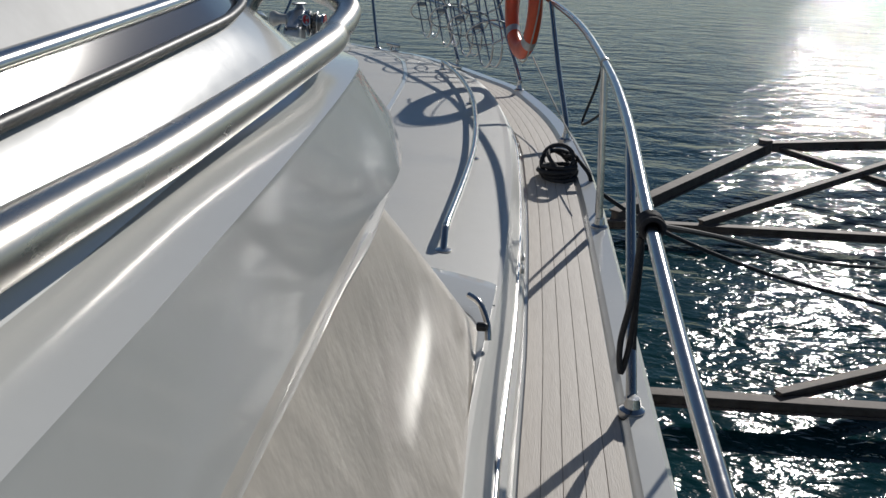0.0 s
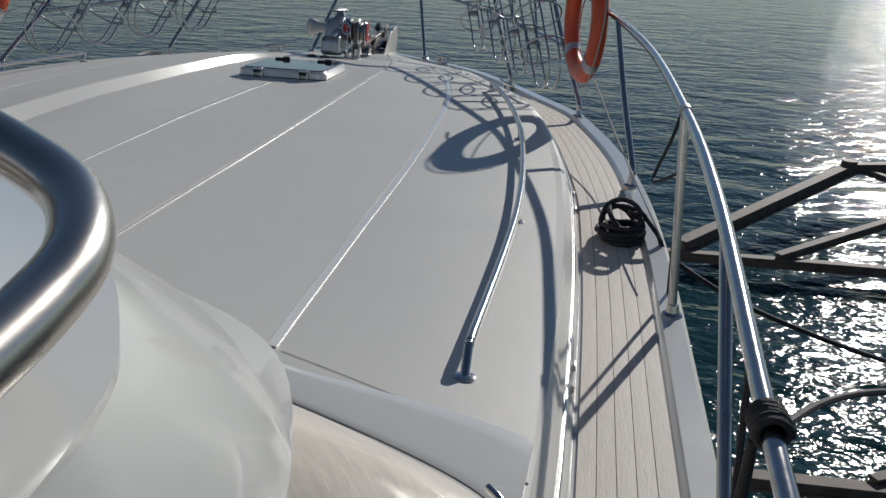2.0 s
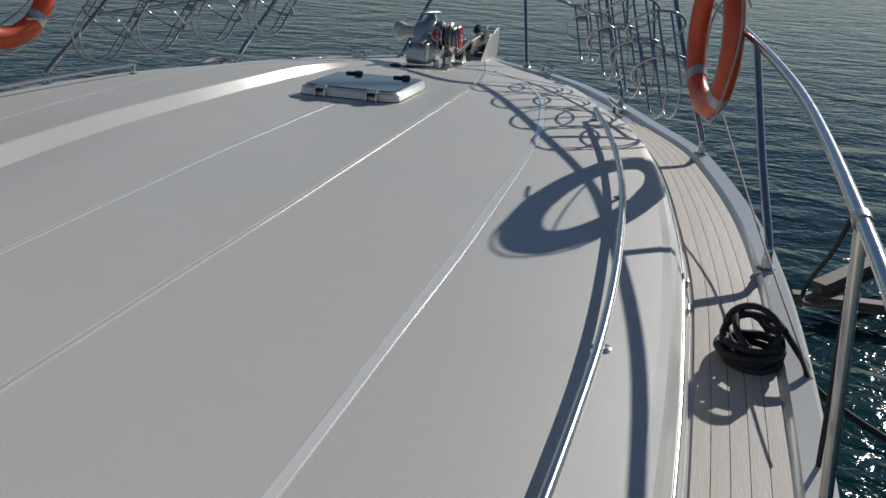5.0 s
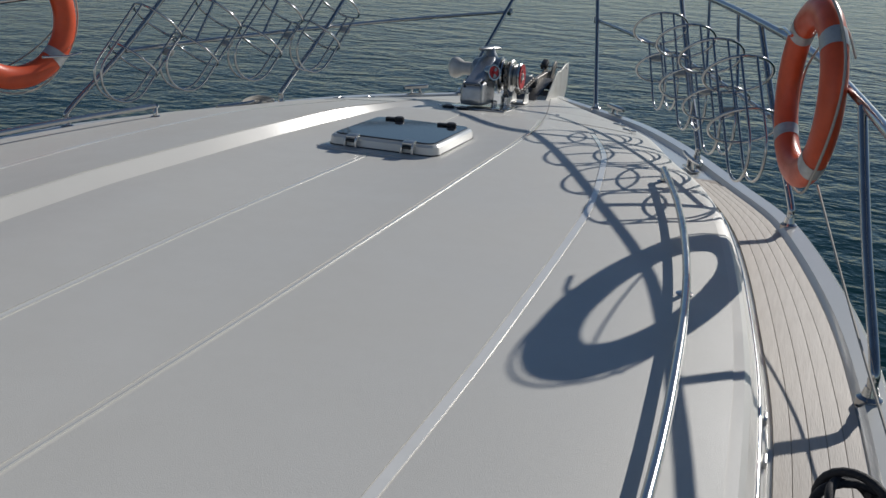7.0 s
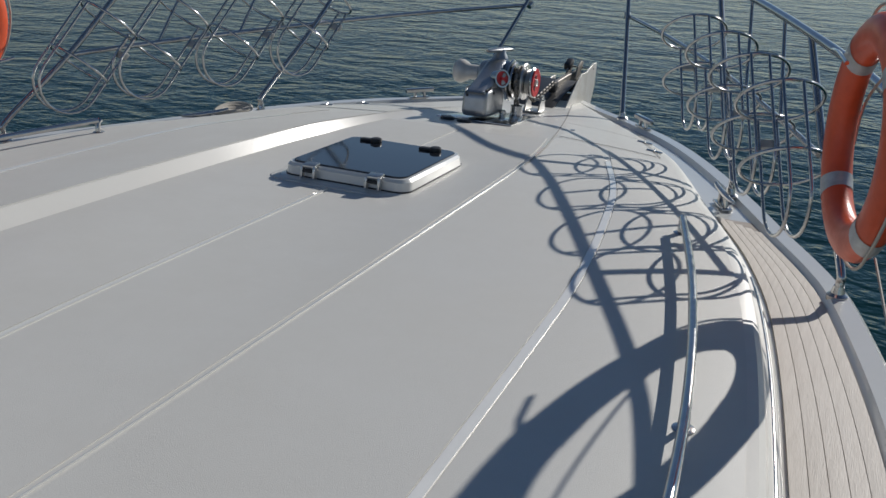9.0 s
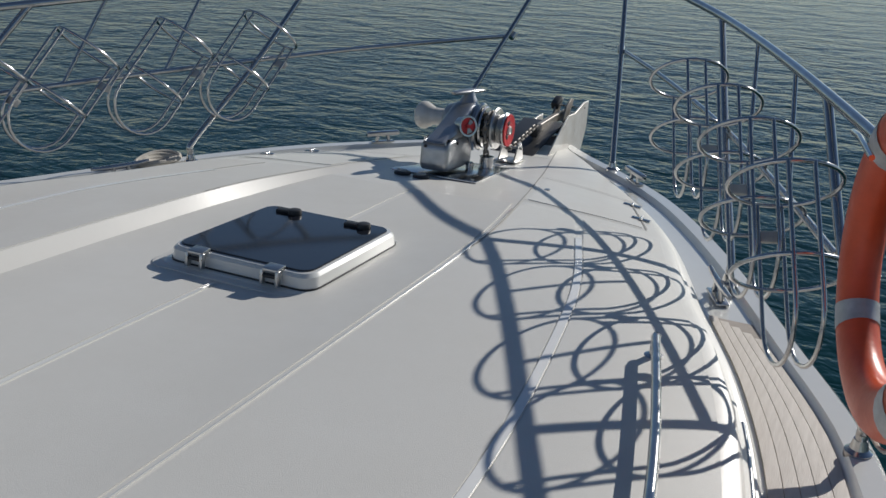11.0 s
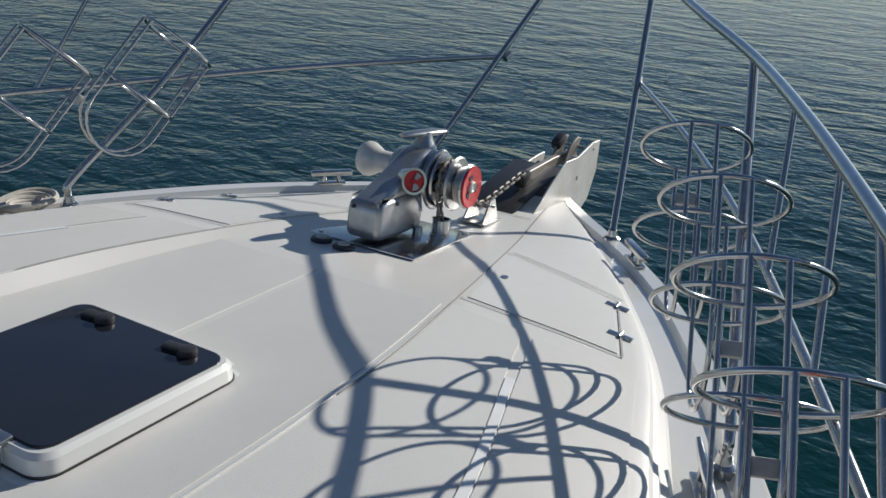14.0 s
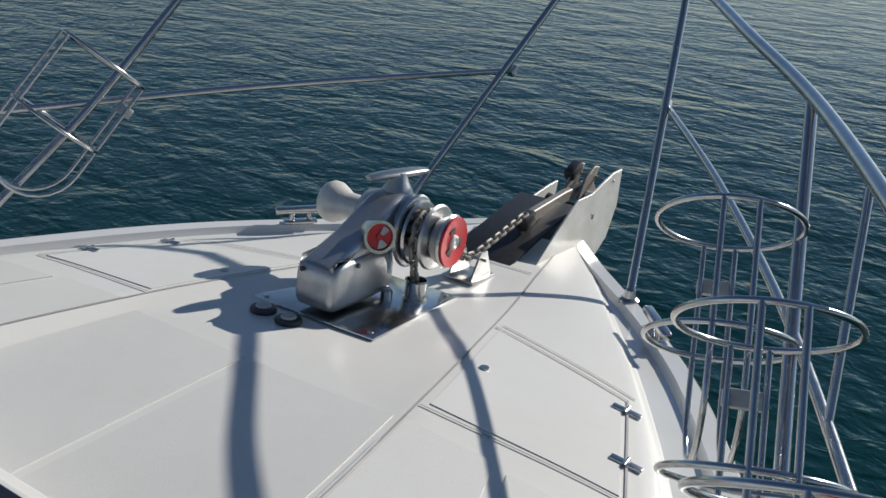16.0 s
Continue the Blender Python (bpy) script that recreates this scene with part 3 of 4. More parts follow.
# ---- fender baskets ----
def basket_thing():
    ob = tagged(empty("fender_basket"), "empty fender basket of bent steel rod on the guard rail", "fender basket", group="fender baskets")
    R = 0.158
    for z in (0.0, -0.27):
        bar("hoop", [(R * math.cos(t), R * math.sin(t), z) for t in np.linspace(0, 2 * math.pi, 41)[:-1]], 0.0068, STEEL, ob, sides=8, closed=True)
    for x in (-0.036, 0.036):
        y = math.sqrt(R * R - x * x)
        pts = [(x, -y, 0.0), (x, -y, -0.2), (x, -y, -0.38)]
        pts += [(x, -y * math.cos(t), -0.38 - 0.15 * math.sin(t)) for t in np.linspace(0, math.pi, 14)[1:-1]]
        pts += [(x, y, -0.38), (x, y, -0.2), (x, y, 0.0)]
        bar("rod", pts, 0.0068, STEEL, ob, sides=8)
    block("bracket", (0.085, 0.022, 0.036), pose(0, R + 0.008, -0.10), PLASTIC, ob, 0.004)
    return ob


BASKETS = [(1.63, 7.15, 0.83), (1.47, 7.53, 0.85), (1.29, 7.98, 0.86), (1.09, 8.41, 0.87)]
first = None
for sgn in (1, -1):
    for b in BASKETS:
        b = (b[0], b[1] + (0.06 if sgn < 0 else 0), b[2])
        m = axes(mirrored(b, sgn), (0.93, 0.35 * sgn, 0), (-0.24 * sgn, 0.62, 0.75))
        if first is None:
            first = basket_thing()
            first.matrix_world = m
        else:
            copy_thing(first, m)


# ---- life rings ----
def ring_thing(m):
    ob = tagged(empty("life_ring", m), "orange life ring with grey reflective bands and grab rope", "life ring", group="life rings")
    R, a, b = 0.302, 0.062, 0.046
    def tube(t0, t1, n, k):
        bm = bmesh.new()
        rings = []
        for i in range(n + 1):
            t = t0 + (t1 - t0) * i / n
            rings.append([bm.verts.new(((R + k * a * math.cos(s)) * math.cos(t), (R + k * a * math.cos(s)) * math.sin(t), k * b * math.sin(s))) for s in np.linspace(0, 2 * math.pi, 21)[:-1]])
        full = abs(t1 - t0) > 6.2
        for A, B in zip(rings, rings[1:]):
            for j in range(20):
                bm.faces.new((A[j], A[(j + 1) % 20], B[(j + 1) % 20], B[j]))
        if full:
            bmesh.ops.remove_doubles(bm, verts=bm.verts, dist=1e-5)
        return bm
    finish(tube(0, 2 * math.pi, 72, 1.0), "float", ORANGE, ob)
    for q in range(4):
        t = math.pi / 4 + q * math.pi / 2
        finish(tube(t - 0.10, t + 0.10, 6, 1.035), "reflective_band", TAPE, ob)
    pts = []
    for q in range(48):
        t = 2 * math.pi * q / 48
        sag = abs(math.sin(2 * (t - math.pi / 4)))
        pts.append(((R + a + 0.008 + 0.012 * sag) * math.cos(t), (R + a + 0.008 + 0.012 * sag) * math.sin(t), 0.012 * math.sin(3 * t)))
    bar("grab_rope", pts, 0.005, ROPE_W, ob, sides=6, closed=True)
    bar("lashing", smooth_pts([(-0.30, 0.18, 0.055), (-0.12, 0.26, 0.06), (0.10, 0.20, 0.065), (0.30, 0.05, 0.06), (0.33, -0.1, 0.058)], 6), 0.0045, ROPE_W, ob, sides=6)
    bar("bracket", [(0.1, 0.20, -0.07), (0.25, 0.21, -0.066), (0.34, 0.2, -0.06)], 0.007, STEEL, ob, sides=8)
    return ob


for sgn in (1, -1):
    ring_thing(axes((1.93 * sgn, 6.42, 0.895), (-0.245 * sgn, 0.97, 0), (0.97 * sgn, 0.245, 0.0)))

# ---- grab rails on the coachroof ----
for sgn in (1, -1):
    gr = tagged(empty("grab_rail"), "long bent steel grab rail on the coachroof", "grab rail", group="coachroof grab rails")
    P = [(1.665, 2.94), (1.70, 3.6), (1.715, 4.12), (1.70, 4.7), (1.645, 5.44), (1.53, 6.18), (1.385, 6.81)]
    pts = [(x * sgn, y, roof(x, y) + 0.062) for x, y in P]
    line = smooth_pts(pts, 7)
    line[0] = line[0] - Vector((0, 0, 0.006))
    bar("rail", line, 0.0135, STEEL, gr, sides=14)
    for (x, y), up in zip(((1.665, 2.94), (1.715, 4.12), (1.645, 5.44), (1.385, 6.81)), (0.062,) * 4):
        z = roof(x, y)
        dy = -0.07 if y < 3 else 0.0
        bar("leg", [(x * sgn, y + dy, z), (x * sgn, y + dy * 0.2, z + up * 0.8), (x * sgn, y + 0.02, z + up)], 0.0125 if y < 3 or y > 6.5 else 0.009, STEEL, gr)
        lathe("foot", [(0, 0), (0.027, 0), (0.027, 0.005), (0.016, 0.009), (0, 0.009)], pose(x * sgn, y + dy, z + 0.001), STEEL, gr, 18)

# ---- deck hatch ----
hatch = tagged(empty("deck_hatch", pose(0.035, 6.965, roof(0.2, 6.965) + 0.002, -2.6, 0, 0)), "closed deck hatch with smoked acrylic in a white frame", "hatch")


def rounded(w, h, r, n=6):
    out = []
    for cx, cy, a0 in ((w - r, h - r, 0), (-w + r, h - r, 90), (-w + r, -h + r, 180), (w - r, -h + r, 270)):
        out += [(cx + r * math.cos(radians(a0 + 90 * i / n)), cy + r * math.sin(radians(a0 + 90 * i / n))) for i in range(n + 1)]
    return out


def rounded_loft(name, levels, material, parent, caps=True):
    bm = bmesh.new()
    rings = [[bm.verts.new((x, y, z)) for x, y in rounded(w, h, r)] for w, h, r, z in levels]
    for A, B in zip(rings, rings[1:]):
        for j in range(len(A)):
            bm.faces.new((A[j], A[(j + 1) % len(A)], B[(j + 1) % len(A)], B[j]))
    if caps:
        bm.faces.new(rings[0][::-1])
        bm.faces.new(rings[-1])
    return finish(bm, name, material, parent, angle=30)


rounded_loft("gutter", [(0.345, 0.355, 0.075, -0.03), (0.345, 0.355, 0.075, 0.004), (0.340, 0.350, 0.073, 0.0055)], SATIN, hatch)
rounded_loft("flange", [(0.315, 0.325, 0.06, -0.03), (0.315, 0.325, 0.06, 0.006), (0.305, 0.315, 0.06, 0.010)], GEL, hatch)
rounded_loft("frame", [(0.292, 0.302, 0.055, 0.008), (0.288, 0.298, 0.055, 0.050), (0.278, 0.288, 0.052, 0.062), (0.262, 0.272, 0.045, 0.064)], GEL, hatch)
rounded_loft("seal", [(0.2935, 0.3035, 0.055, 0.010), (0.2935, 0.3035, 0.055, 0.016)], RUBBER, hatch)
rounded_loft("pane", [(0.266, 0.276, 0.045, 0.060), (0.266, 0.276, 0.045, 0.067), (0.263, 0.273, 0.043, 0.069)], ACRYL, hatch)
for x in (-0.15, 0.15):
    block("hinge", (0.062, 0.050, 0.014), pose(x, -0.300, 0.066, 6, 0, 0), STEEL_DULL, hatch, 0.004)
    for dx in (-0.029, 0.029):
        block("hinge_prong", (0.013, 0.022, 0.052), pose(x + dx, -0.320, 0.040, -8, 0, 0), STEEL_DULL, hatch, 0.004)
    bar("hinge_pin", [(x - 0.034, -0.322, 0.046), (x + 0.034, -0.322, 0.046)], 0.008, RUBBER, hatch, sides=10)
    block("knob_plate", (0.075, 0.036, 0.014), pose(x - 0.012, 0.225, 0.074, 0, 0, 8), RUBBER, hatch, 0.005)
    lathe("knob", [(0, 0), (0.026, 0), (0.027, 0.008), (0.024, 0.017), (0.016, 0.020), (0, 0.019)], pose(x + 0.030, 0.220, 0.070), RUBBER, hatch, 20)

# ---- anchor windlass ----
ZW = 0.236
wl = tagged(empty("anchor_windlass", pose(-0.06, 8.58, ZW, -6.5, 0, 2)), "cast aluminium anchor windlass with red painted gypsy wheel", "windlass")
block("base_plate", (0.46, 0.50, 0.008), pose(-0.02, 0.02, 0.010), STEEL, wl, 0.002)
def add_slab(bm, outline, x0, x1, bevel, m=Matrix()):
    """A rounded casting: side outline in y, z, given width along x."""
    f = bm.faces.new([bm.verts.new((x0, y, z)) for y, z in outline])
    ext = bmesh.ops.extrude_face_region(bm, geom=[f])["geom"]
    top = [v for v in ext if isinstance(v, bmesh.types.BMVert)]
    bmesh.ops.translate(bm, vec=(x1 - x0, 0, 0), verts=top)
    mine = list(set(top) | set(f.verts))
    rim = [e for e in {e for v in mine for e in v.link_edges} if abs(e.verts[0].co.x - e.verts[1].co.x) < 1e-5]
    res = bmesh.ops.bevel(bm, geom=rim, offset=bevel, segments=4, affect="EDGES", profile=0.5)
    vs = {v for v in mine if v.is_valid} | {v for g in res["faces"] for v in g.verts}
    bmesh.ops.transform(bm, matrix=m, verts=list(vs))


# motor housing, low and rounded, then the arm that rises to the gear head
bm = bmesh.new()
add_slab(bm, [(p.y, p.z) for p in smooth_pts([(0, -0.212, 0.045), (0, -0.216, 0.10), (0, -0.208, 0.160), (0, -0.16, 0.182), (0, -0.04, 0.188), (0, 0.08, 0.186), (0, 0.115, 0.15), (0, 0.115, 0.05), (0, 0.06, 0.030), (0, -0.16, 0.028)], 4, True)], -0.105, 0.045, 0.024)
finish(bm, "motor_housing", ALU, wl, angle=50)
bm = bmesh.new()
add_slab(bm, [(p.y, p.z) for p in smooth_pts([(0, -0.205, 0.165), (0, -0.185, 0.192), (0, -0.06, 0.238), (0, 0.06, 0.298), (0, 0.13, 0.333), (0, 0.20, 0.342), (0, 0.265, 0.315), (0, 0.285, 0.24), (0, 0.24, 0.165), (0, 0.10, 0.15)], 4, True)], -0.092, 0.032, 0.026)
add_lathe(bm, [(0, -0.115), (0.062, -0.115), (0.082, -0.10), (0.094, -0.06), (0.098, 0.0), (0.096, 0.05), (0.088, 0.072), (0.092, 0.078), (0.086, 0.095), (0, 0.095)], axes((-0.03, 0.19, 0.24), (0, 0, 1), (1, 0, 0)))
add_lathe(bm, [(0.060, 0.0), (0.050, 0.03), (0.034, 0.055), (0.026, 0.085), (0, 0.085)], pose(-0.03, 0.205, 0.315))
finish(bm, "gear_case", ALU, wl, angle=50)
for y, z in ((-0.213, 0.150), (-0.10, 0.112)):
    lathe("screw", [(0, 0), (0.008, 0), (0.008, 0.006), (0, 0.007)], axes((-0.075, y, z) if y < -0.2 else (0.046, y, 0.165), (0, 0, 1), (0, -1, 0) if y < -0.2 else (1, 0, 0)), RUBBER, wl, 10)
bm = bmesh.new()
hp = smooth_pts([(-0.075, 0.095, 0.376), (-0.06, 0.14, 0.386), (-0.035, 0.21, 0.396), (-0.015, 0.28, 0.402), (-0.002, 0.335, 0.398)], 5)
sweep(bm, hp, lambda u: 0.010 + 0.022 * math.sin(math.pi * min(1.0, 0.12 + 0.8 * u)), 14)
for v in bm.verts:
    v.co.z = 0.392 + 0.45 * (v.co.z - 0.392)
finish(bm, "top_handle", STEEL_DULL, wl, angle=60)
lathe("warping_drum", [(0, 0), (0.040, 0.002), (0.062, 0.014), (0.073, 0.036), (0.072, 0.056), (0.058, 0.084), (0.046, 0.105), (0.045, 0.20), (0, 0.20)], axes((-0.315, 0.19, 0.245), (0, 0, 1), (1, 0, 0)), PALE, wl)
CL = axes((0.062, -0.020, 0.245), (0, 0, 1), (0.80, -0.58, 0.14))
lathe("clutch_disc", [(0, -0.05), (0.050, -0.05), (0.053, 0), (0.053, 0.007), (0.043, 0.007), (0.041, -0.004), (0, -0.004)], CL, STEEL, wl)
lathe("clutch_face", [(0, -0.002), (0.041, -0.002), (0.041, -0.0035), (0, -0.0035)], CL, RED, wl)
for turn, k in ((200, 1.0), (320, 0.75)):
    plate("clutch_rib", [(0.010 * k, -0.006), (0.034, -0.017 * k), (0.038, 0.0), (0.034, 0.017 * k), (0.010 * k, 0.006)], 0.004, CL @ pose(0, 0, 0.001, 0, 0, turn), ALU, wl, 0.001)
lathe("clutch_hub", [(0, 0), (0.010, 0), (0.010, 0.006), (0, 0.007)], CL, RED, wl, 14)
# chain gypsy between stepped steel flanges, and the red hand wheel outside it
SH = axes((0, 0.19, 0.222), (0, 0, 1), (1, 0, 0))
lathe("flange", [(0.03, 0.050), (0.118, 0.050), (0.124, 0.056), (0.118, 0.064), (0.095, 0.070), (0.03, 0.070)], SH, STEEL_DULL, wl, 36)
lathe("flange", [(0.03, 0.072), (0.104, 0.072), (0.110, 0.078), (0.104, 0.086), (0.078, 0.092), (0.03, 0.092)], SH, STEEL, wl, 36)
lathe("gypsy", [(0.02, 0.090), (0.062, 0.092), (0.056, 0.105), (0.056, 0.118), (0.064, 0.130), (0.105, 0.136), (0.110, 0.142), (0.104, 0.150), (0.075, 0.156), (0.02, 0.156)], SH, STEEL_DULL, wl, 36)
lathe("clutch_cone", [(0.02, 0.156), (0.070, 0.158), (0.076, 0.166), (0.086, 0.190), (0.090, 0.198), (0.084, 0.204), (0.02, 0.204)], SH, STEEL, wl, 36)
lathe("wheel_face", [(0, 0.205), (0.082, 0.205), (0.0845, 0.209), (0.082, 0.214), (0.040, 0.209), (0, 0.209)], SH, RED, wl, 36)
for k in range(3):
    plate("wheel_slot", [(0.030, -0.010), (0.048, -0.016), (0.050, 0.0), (0.048, 0.016), (0.030, 0.010)], 0.003, SH @ pose(0, 0, 0.2115, 0, 0, 20 + 120 * k), RUBBER, wl)
lathe("wheel_hub", [(0, 0.207), (0.024, 0.207), (0.024, 0.216), (0.017, 0.220), (0.013, 0.216), (0, 0.216)], SH, PALE, wl, 20)
# teeth in black, so the shade between the flanges is put into colour
for k in range(8):
    t = 2 * math.pi * k / 8
    block("gypsy_shade_tooth", (0.012, 0.014, 0.034), SH @ pose(0.060 * math.cos(t), 0.060 * math.sin(t), 0.111, 0, 0, 45 * k), RUBBER, wl, 0.003)
lathe("chain_pipe", [(0.028, 0.0), (0.042, 0.0), (0.042, 0.008), (0.036, 0.012), (0.036, 0.065), (0.040, 0.07), (0.033, 0.07), (0.03, 0.02)], pose(0.123, 0.135, 0.013), STEEL, wl)
lathe("stud", [(0, 0), (0.02, 0), (0.02, 0.035), (0.014, 0.042), (0, 0.042)], pose(0.06, 0.06, 0.013), STEEL, wl, 18)
bar("pawl", [(0.03, 0.06, 0.19), (0.075, 0.03, 0.15), (0.08, 0.03, 0.12)], 0.007, STEEL_DULL, wl, sides=8)
for x, y in ((-0.22, -0.2), (0.18, -0.2), (0.18, 0.24), (-0.22, 0.24)):
    lathe("bolt", [(0, 0), (0.009, 0), (0.009, 0.005), (0, 0.006)], pose(x, y, 0.013), STEEL_DULL, wl, 10)


def link_mesh():
    bm = bmesh.new()
    pts = []
    for t in np.linspace(0, 2 * math.pi, 17)[:-1]:
        pts.append((0.012 * math.cos(t), 0.012 * math.sin(t) + (0.011 if math.sin(t) > 0 else -0.011), 0))
    sweep(bm, pts, 0.0056, 7, True)
    return finish(bm, "link", GALV)


chain = tagged(empty("anchor_chain"), "galvanised steel anchor chain from the windlass to the roller", "chain")
l0 = link_mesh()
LINK = l0.data
bpy.data.objects.remove(l0)
runs = [smooth_pts([(0.060, 8.715, 0.29), (0.058, 8.705, 0.36), (0.055, 8.70, 0.44), (0.052, 8.735, 0.505), (0.05, 8.79, 0.515), (0.05, 8.85, 0.47), (0.052, 8.93, 0.36), (0.055, 9.05, 0.275), (0.06, 9.20, 0.285), (0.055, 9.48, 0.315)], 10)]
for run in runs:
    d, k, last = 0.0, 0, run[0]
    for p, q in zip(run, run[1:]):
        seg = (q - p).length
        while d <= seg:
            pos, t = p.lerp(q, d / seg), (q - p).normalized()
            lk = new("link", LINK)
            lk.parent = chain
            side = Vector((1, 0, 0)) if k % 2 else t.cross(Vector((1, 0, 0)))
            z = t.cross(side).normalized()
            y = t
            x = y.cross(z)
            lk.matrix_world = Matrix(((x.x, y.x, z.x, pos.x), (x.y, y.y, z.y, pos.y), (x.z, y.z, z.z, pos.z), (0, 0, 0, 1)))
            k += 1
            d += 0.030
        d -= seg

# chain stopper ahead of the windlass
stop = tagged(empty("chain_stopper", pose(0.06, 9.05, 0.202, -5, 0, 0)), "steel chain stopper bolted to the deck", "chain stopper")
block("foot", (0.13, 0.15, 0.008), pose(0, 0, 0.006), STEEL_DULL, stop, 0.002)
for x in (-0.04, 0.05):
    plate("cheek", [(-0.07, 0), (0.07, 0), (0.025, 0.095), (-0.015, 0.095)], 0.008, axes((x, 0, 0.008), (0, 1, 0), (1, 0, 0)), STEEL_DULL, stop)
bar("pin", [(-0.06, 0, 0.075), (0.07, 0, 0.075)], 0.006, STEEL_DULL, stop, sides=10)

# bow roller with the stowed anchor
br = tagged(empty("bow_roller"), "steel bow roller with pale painted cheek plates", "bow roller")
for s in (1, -1):
    up = 1.0 if s > 0 else 0.15
    plate("cheek", [(9.30, 0.165), (9.80, 0.13), (9.80, 0.14 + 0.20 * up), (9.66, 0.15 + 0.20 * up), (9.48, 0.165 + 0.10 * up)], 0.008, axes((0.185 * s, 0, 0), (0, 1, 0), (1, 0, 0)), PALE, br, 0.001)
    plate("nose", [(9.70, 0.10), (9.98, 0.00), (10.08, 0.05), (10.16, 0.18), (10.17, 0.20 + 0.145 * up), (10.08, 0.20 + 0.15 * up), (9.72, 0.18 + 0.10 * up)], 0.010, axes((0.150 * s, 0, 0), (0, 1, 0), (1, 0, 0)), PALE, br, 0.001)
    block("flange", (0.030, 0.008, 0.20 * up), pose(0.170 * s, 9.80, 0.145 + 0.10 * up), PALE, br, 0.001)
    lathe("bolt", [(0, 0), (0.012, 0), (0.012, 0.008), (0, 0.01)], axes((0.156 * s, 9.88, 0.21), (0, 1, 0), (s, 0, 0)), STEEL_DULL, br, 12)
    block("foot_flange", (0.05, 0.46, 0.006), pose(0.162 * s, 9.54, 0.157, -3.5, 0, 0), PALE, br, 0.001)
block("tray", (0.28, 0.55, 0.008), pose(0, 9.70, 0.150, -3, 0, 0), RUST, br, 0.001)
lathe("roller", [(0, -0.10), (0.045, -0.10), (0.03, -0.03), (0.03, 0.03), (0.045, 0.10), (0, 0.10)], axes((0, 9.98, 0.18), (0, 0, 1), (1, 0, 0)), RUBBER, br)
# black plate whose colour stands for the shade in the cavity under the shank
block("chute_shade", (0.26, 0.55, 0.010), pose(-0.01, 9.52, 0.225, 9, 0, 0), RUBBER, br, 0.002)

anchor = tagged(empty("anchor"), "stowed galvanised plough anchor lying in the bow roller", "anchor")
plate("shank", [(9.50, 0.295), (9.85, 0.30), (10.12, 0.285), (10.24, 0.15), (10.18, 0.12), (10.04, 0.235), (9.84, 0.25), (9.50, 0.24)], 0.032, axes((0.03, 0, 0), (0, 1, 0), (1, 0, 0)), GALV, anchor, 0.004)
for s in (1, -1):
    plate("ear", [(9.92, 0.25), (10.05, 0.27), (10.12, 0.35), (10.07, 0.365), (9.98, 0.33)], 0.012, axes((0.03 + 0.035 * s, 0, 0), (0, 1, 0), (1, 0, 0)), GALV, anchor, 0.002)
    plate("fluke", [(9.98, 0.06), (10.14, 0.10), (10.12, -0.18), (10.02, -0.30)], 0.014, axes((0.03 + 0.02 * s, 0, 0), (0, 1, 0), (1, 0, 0.3 * s)), ALU, anchor, 0.002)
block("swivel", (0.05, 0.09, 0.06), pose(0.045, 9.50, 0.275, 10, 0, 0), RUBBER, anchor, 0.012)
block("lock_block", (0.05, 0.10, 0.05), pose(-0.01, 10.02, 0.34, 20, 0, 0), RUBBER, anchor, 0.012)
bar("pin", [(-0.07, 10.08, 0.315), (0.16, 10.08, 0.315)], 0.006, STEEL, anchor, sides=8)

# ---- foot switches, lockers, deck fittings ----
for x, y in ((-0.205, 8.29), (-0.10, 8.285)):
    fs = tagged(empty("foot_switch", pose(x, y, roof(x, y) + 0.001, -6, 0, 0)), "round black windlass foot switch on the deck", "foot switch", group="foot switches")
    lathe("base", [(0, 0), (0.040, 0), (0.042, 0.006), (0.038, 0.014), (0.030, 0.016), (0, 0.016)], Matrix(), RUBBER, fs)
    lathe("cap", [(0, 0.016), (0.024, 0.016), (0.022, 0.022), (0, 0.024)], Matrix(), PLASTIC, fs)


def deck_line(name, pts, w, material, label):
    rows = []
    for p, q in zip(pts, pts[1:]):
        p, q = Vector((*p, 0)), Vector((*q, 0))
        n = (q - p).normalized().cross(Vector((0, 0, 1))) * w / 2
        k = max(2, int((q - p).length / 0.06))
        for i in range(k + 1):
            c = p.lerp(q, i / k)
            rows.append([(v.x, v.y, roof(v.x, v.y) + 0.0035) for v in (c - n, c, c + n)])
    return tagged(grid(name, rows, material), label, "seam", kind="structure")


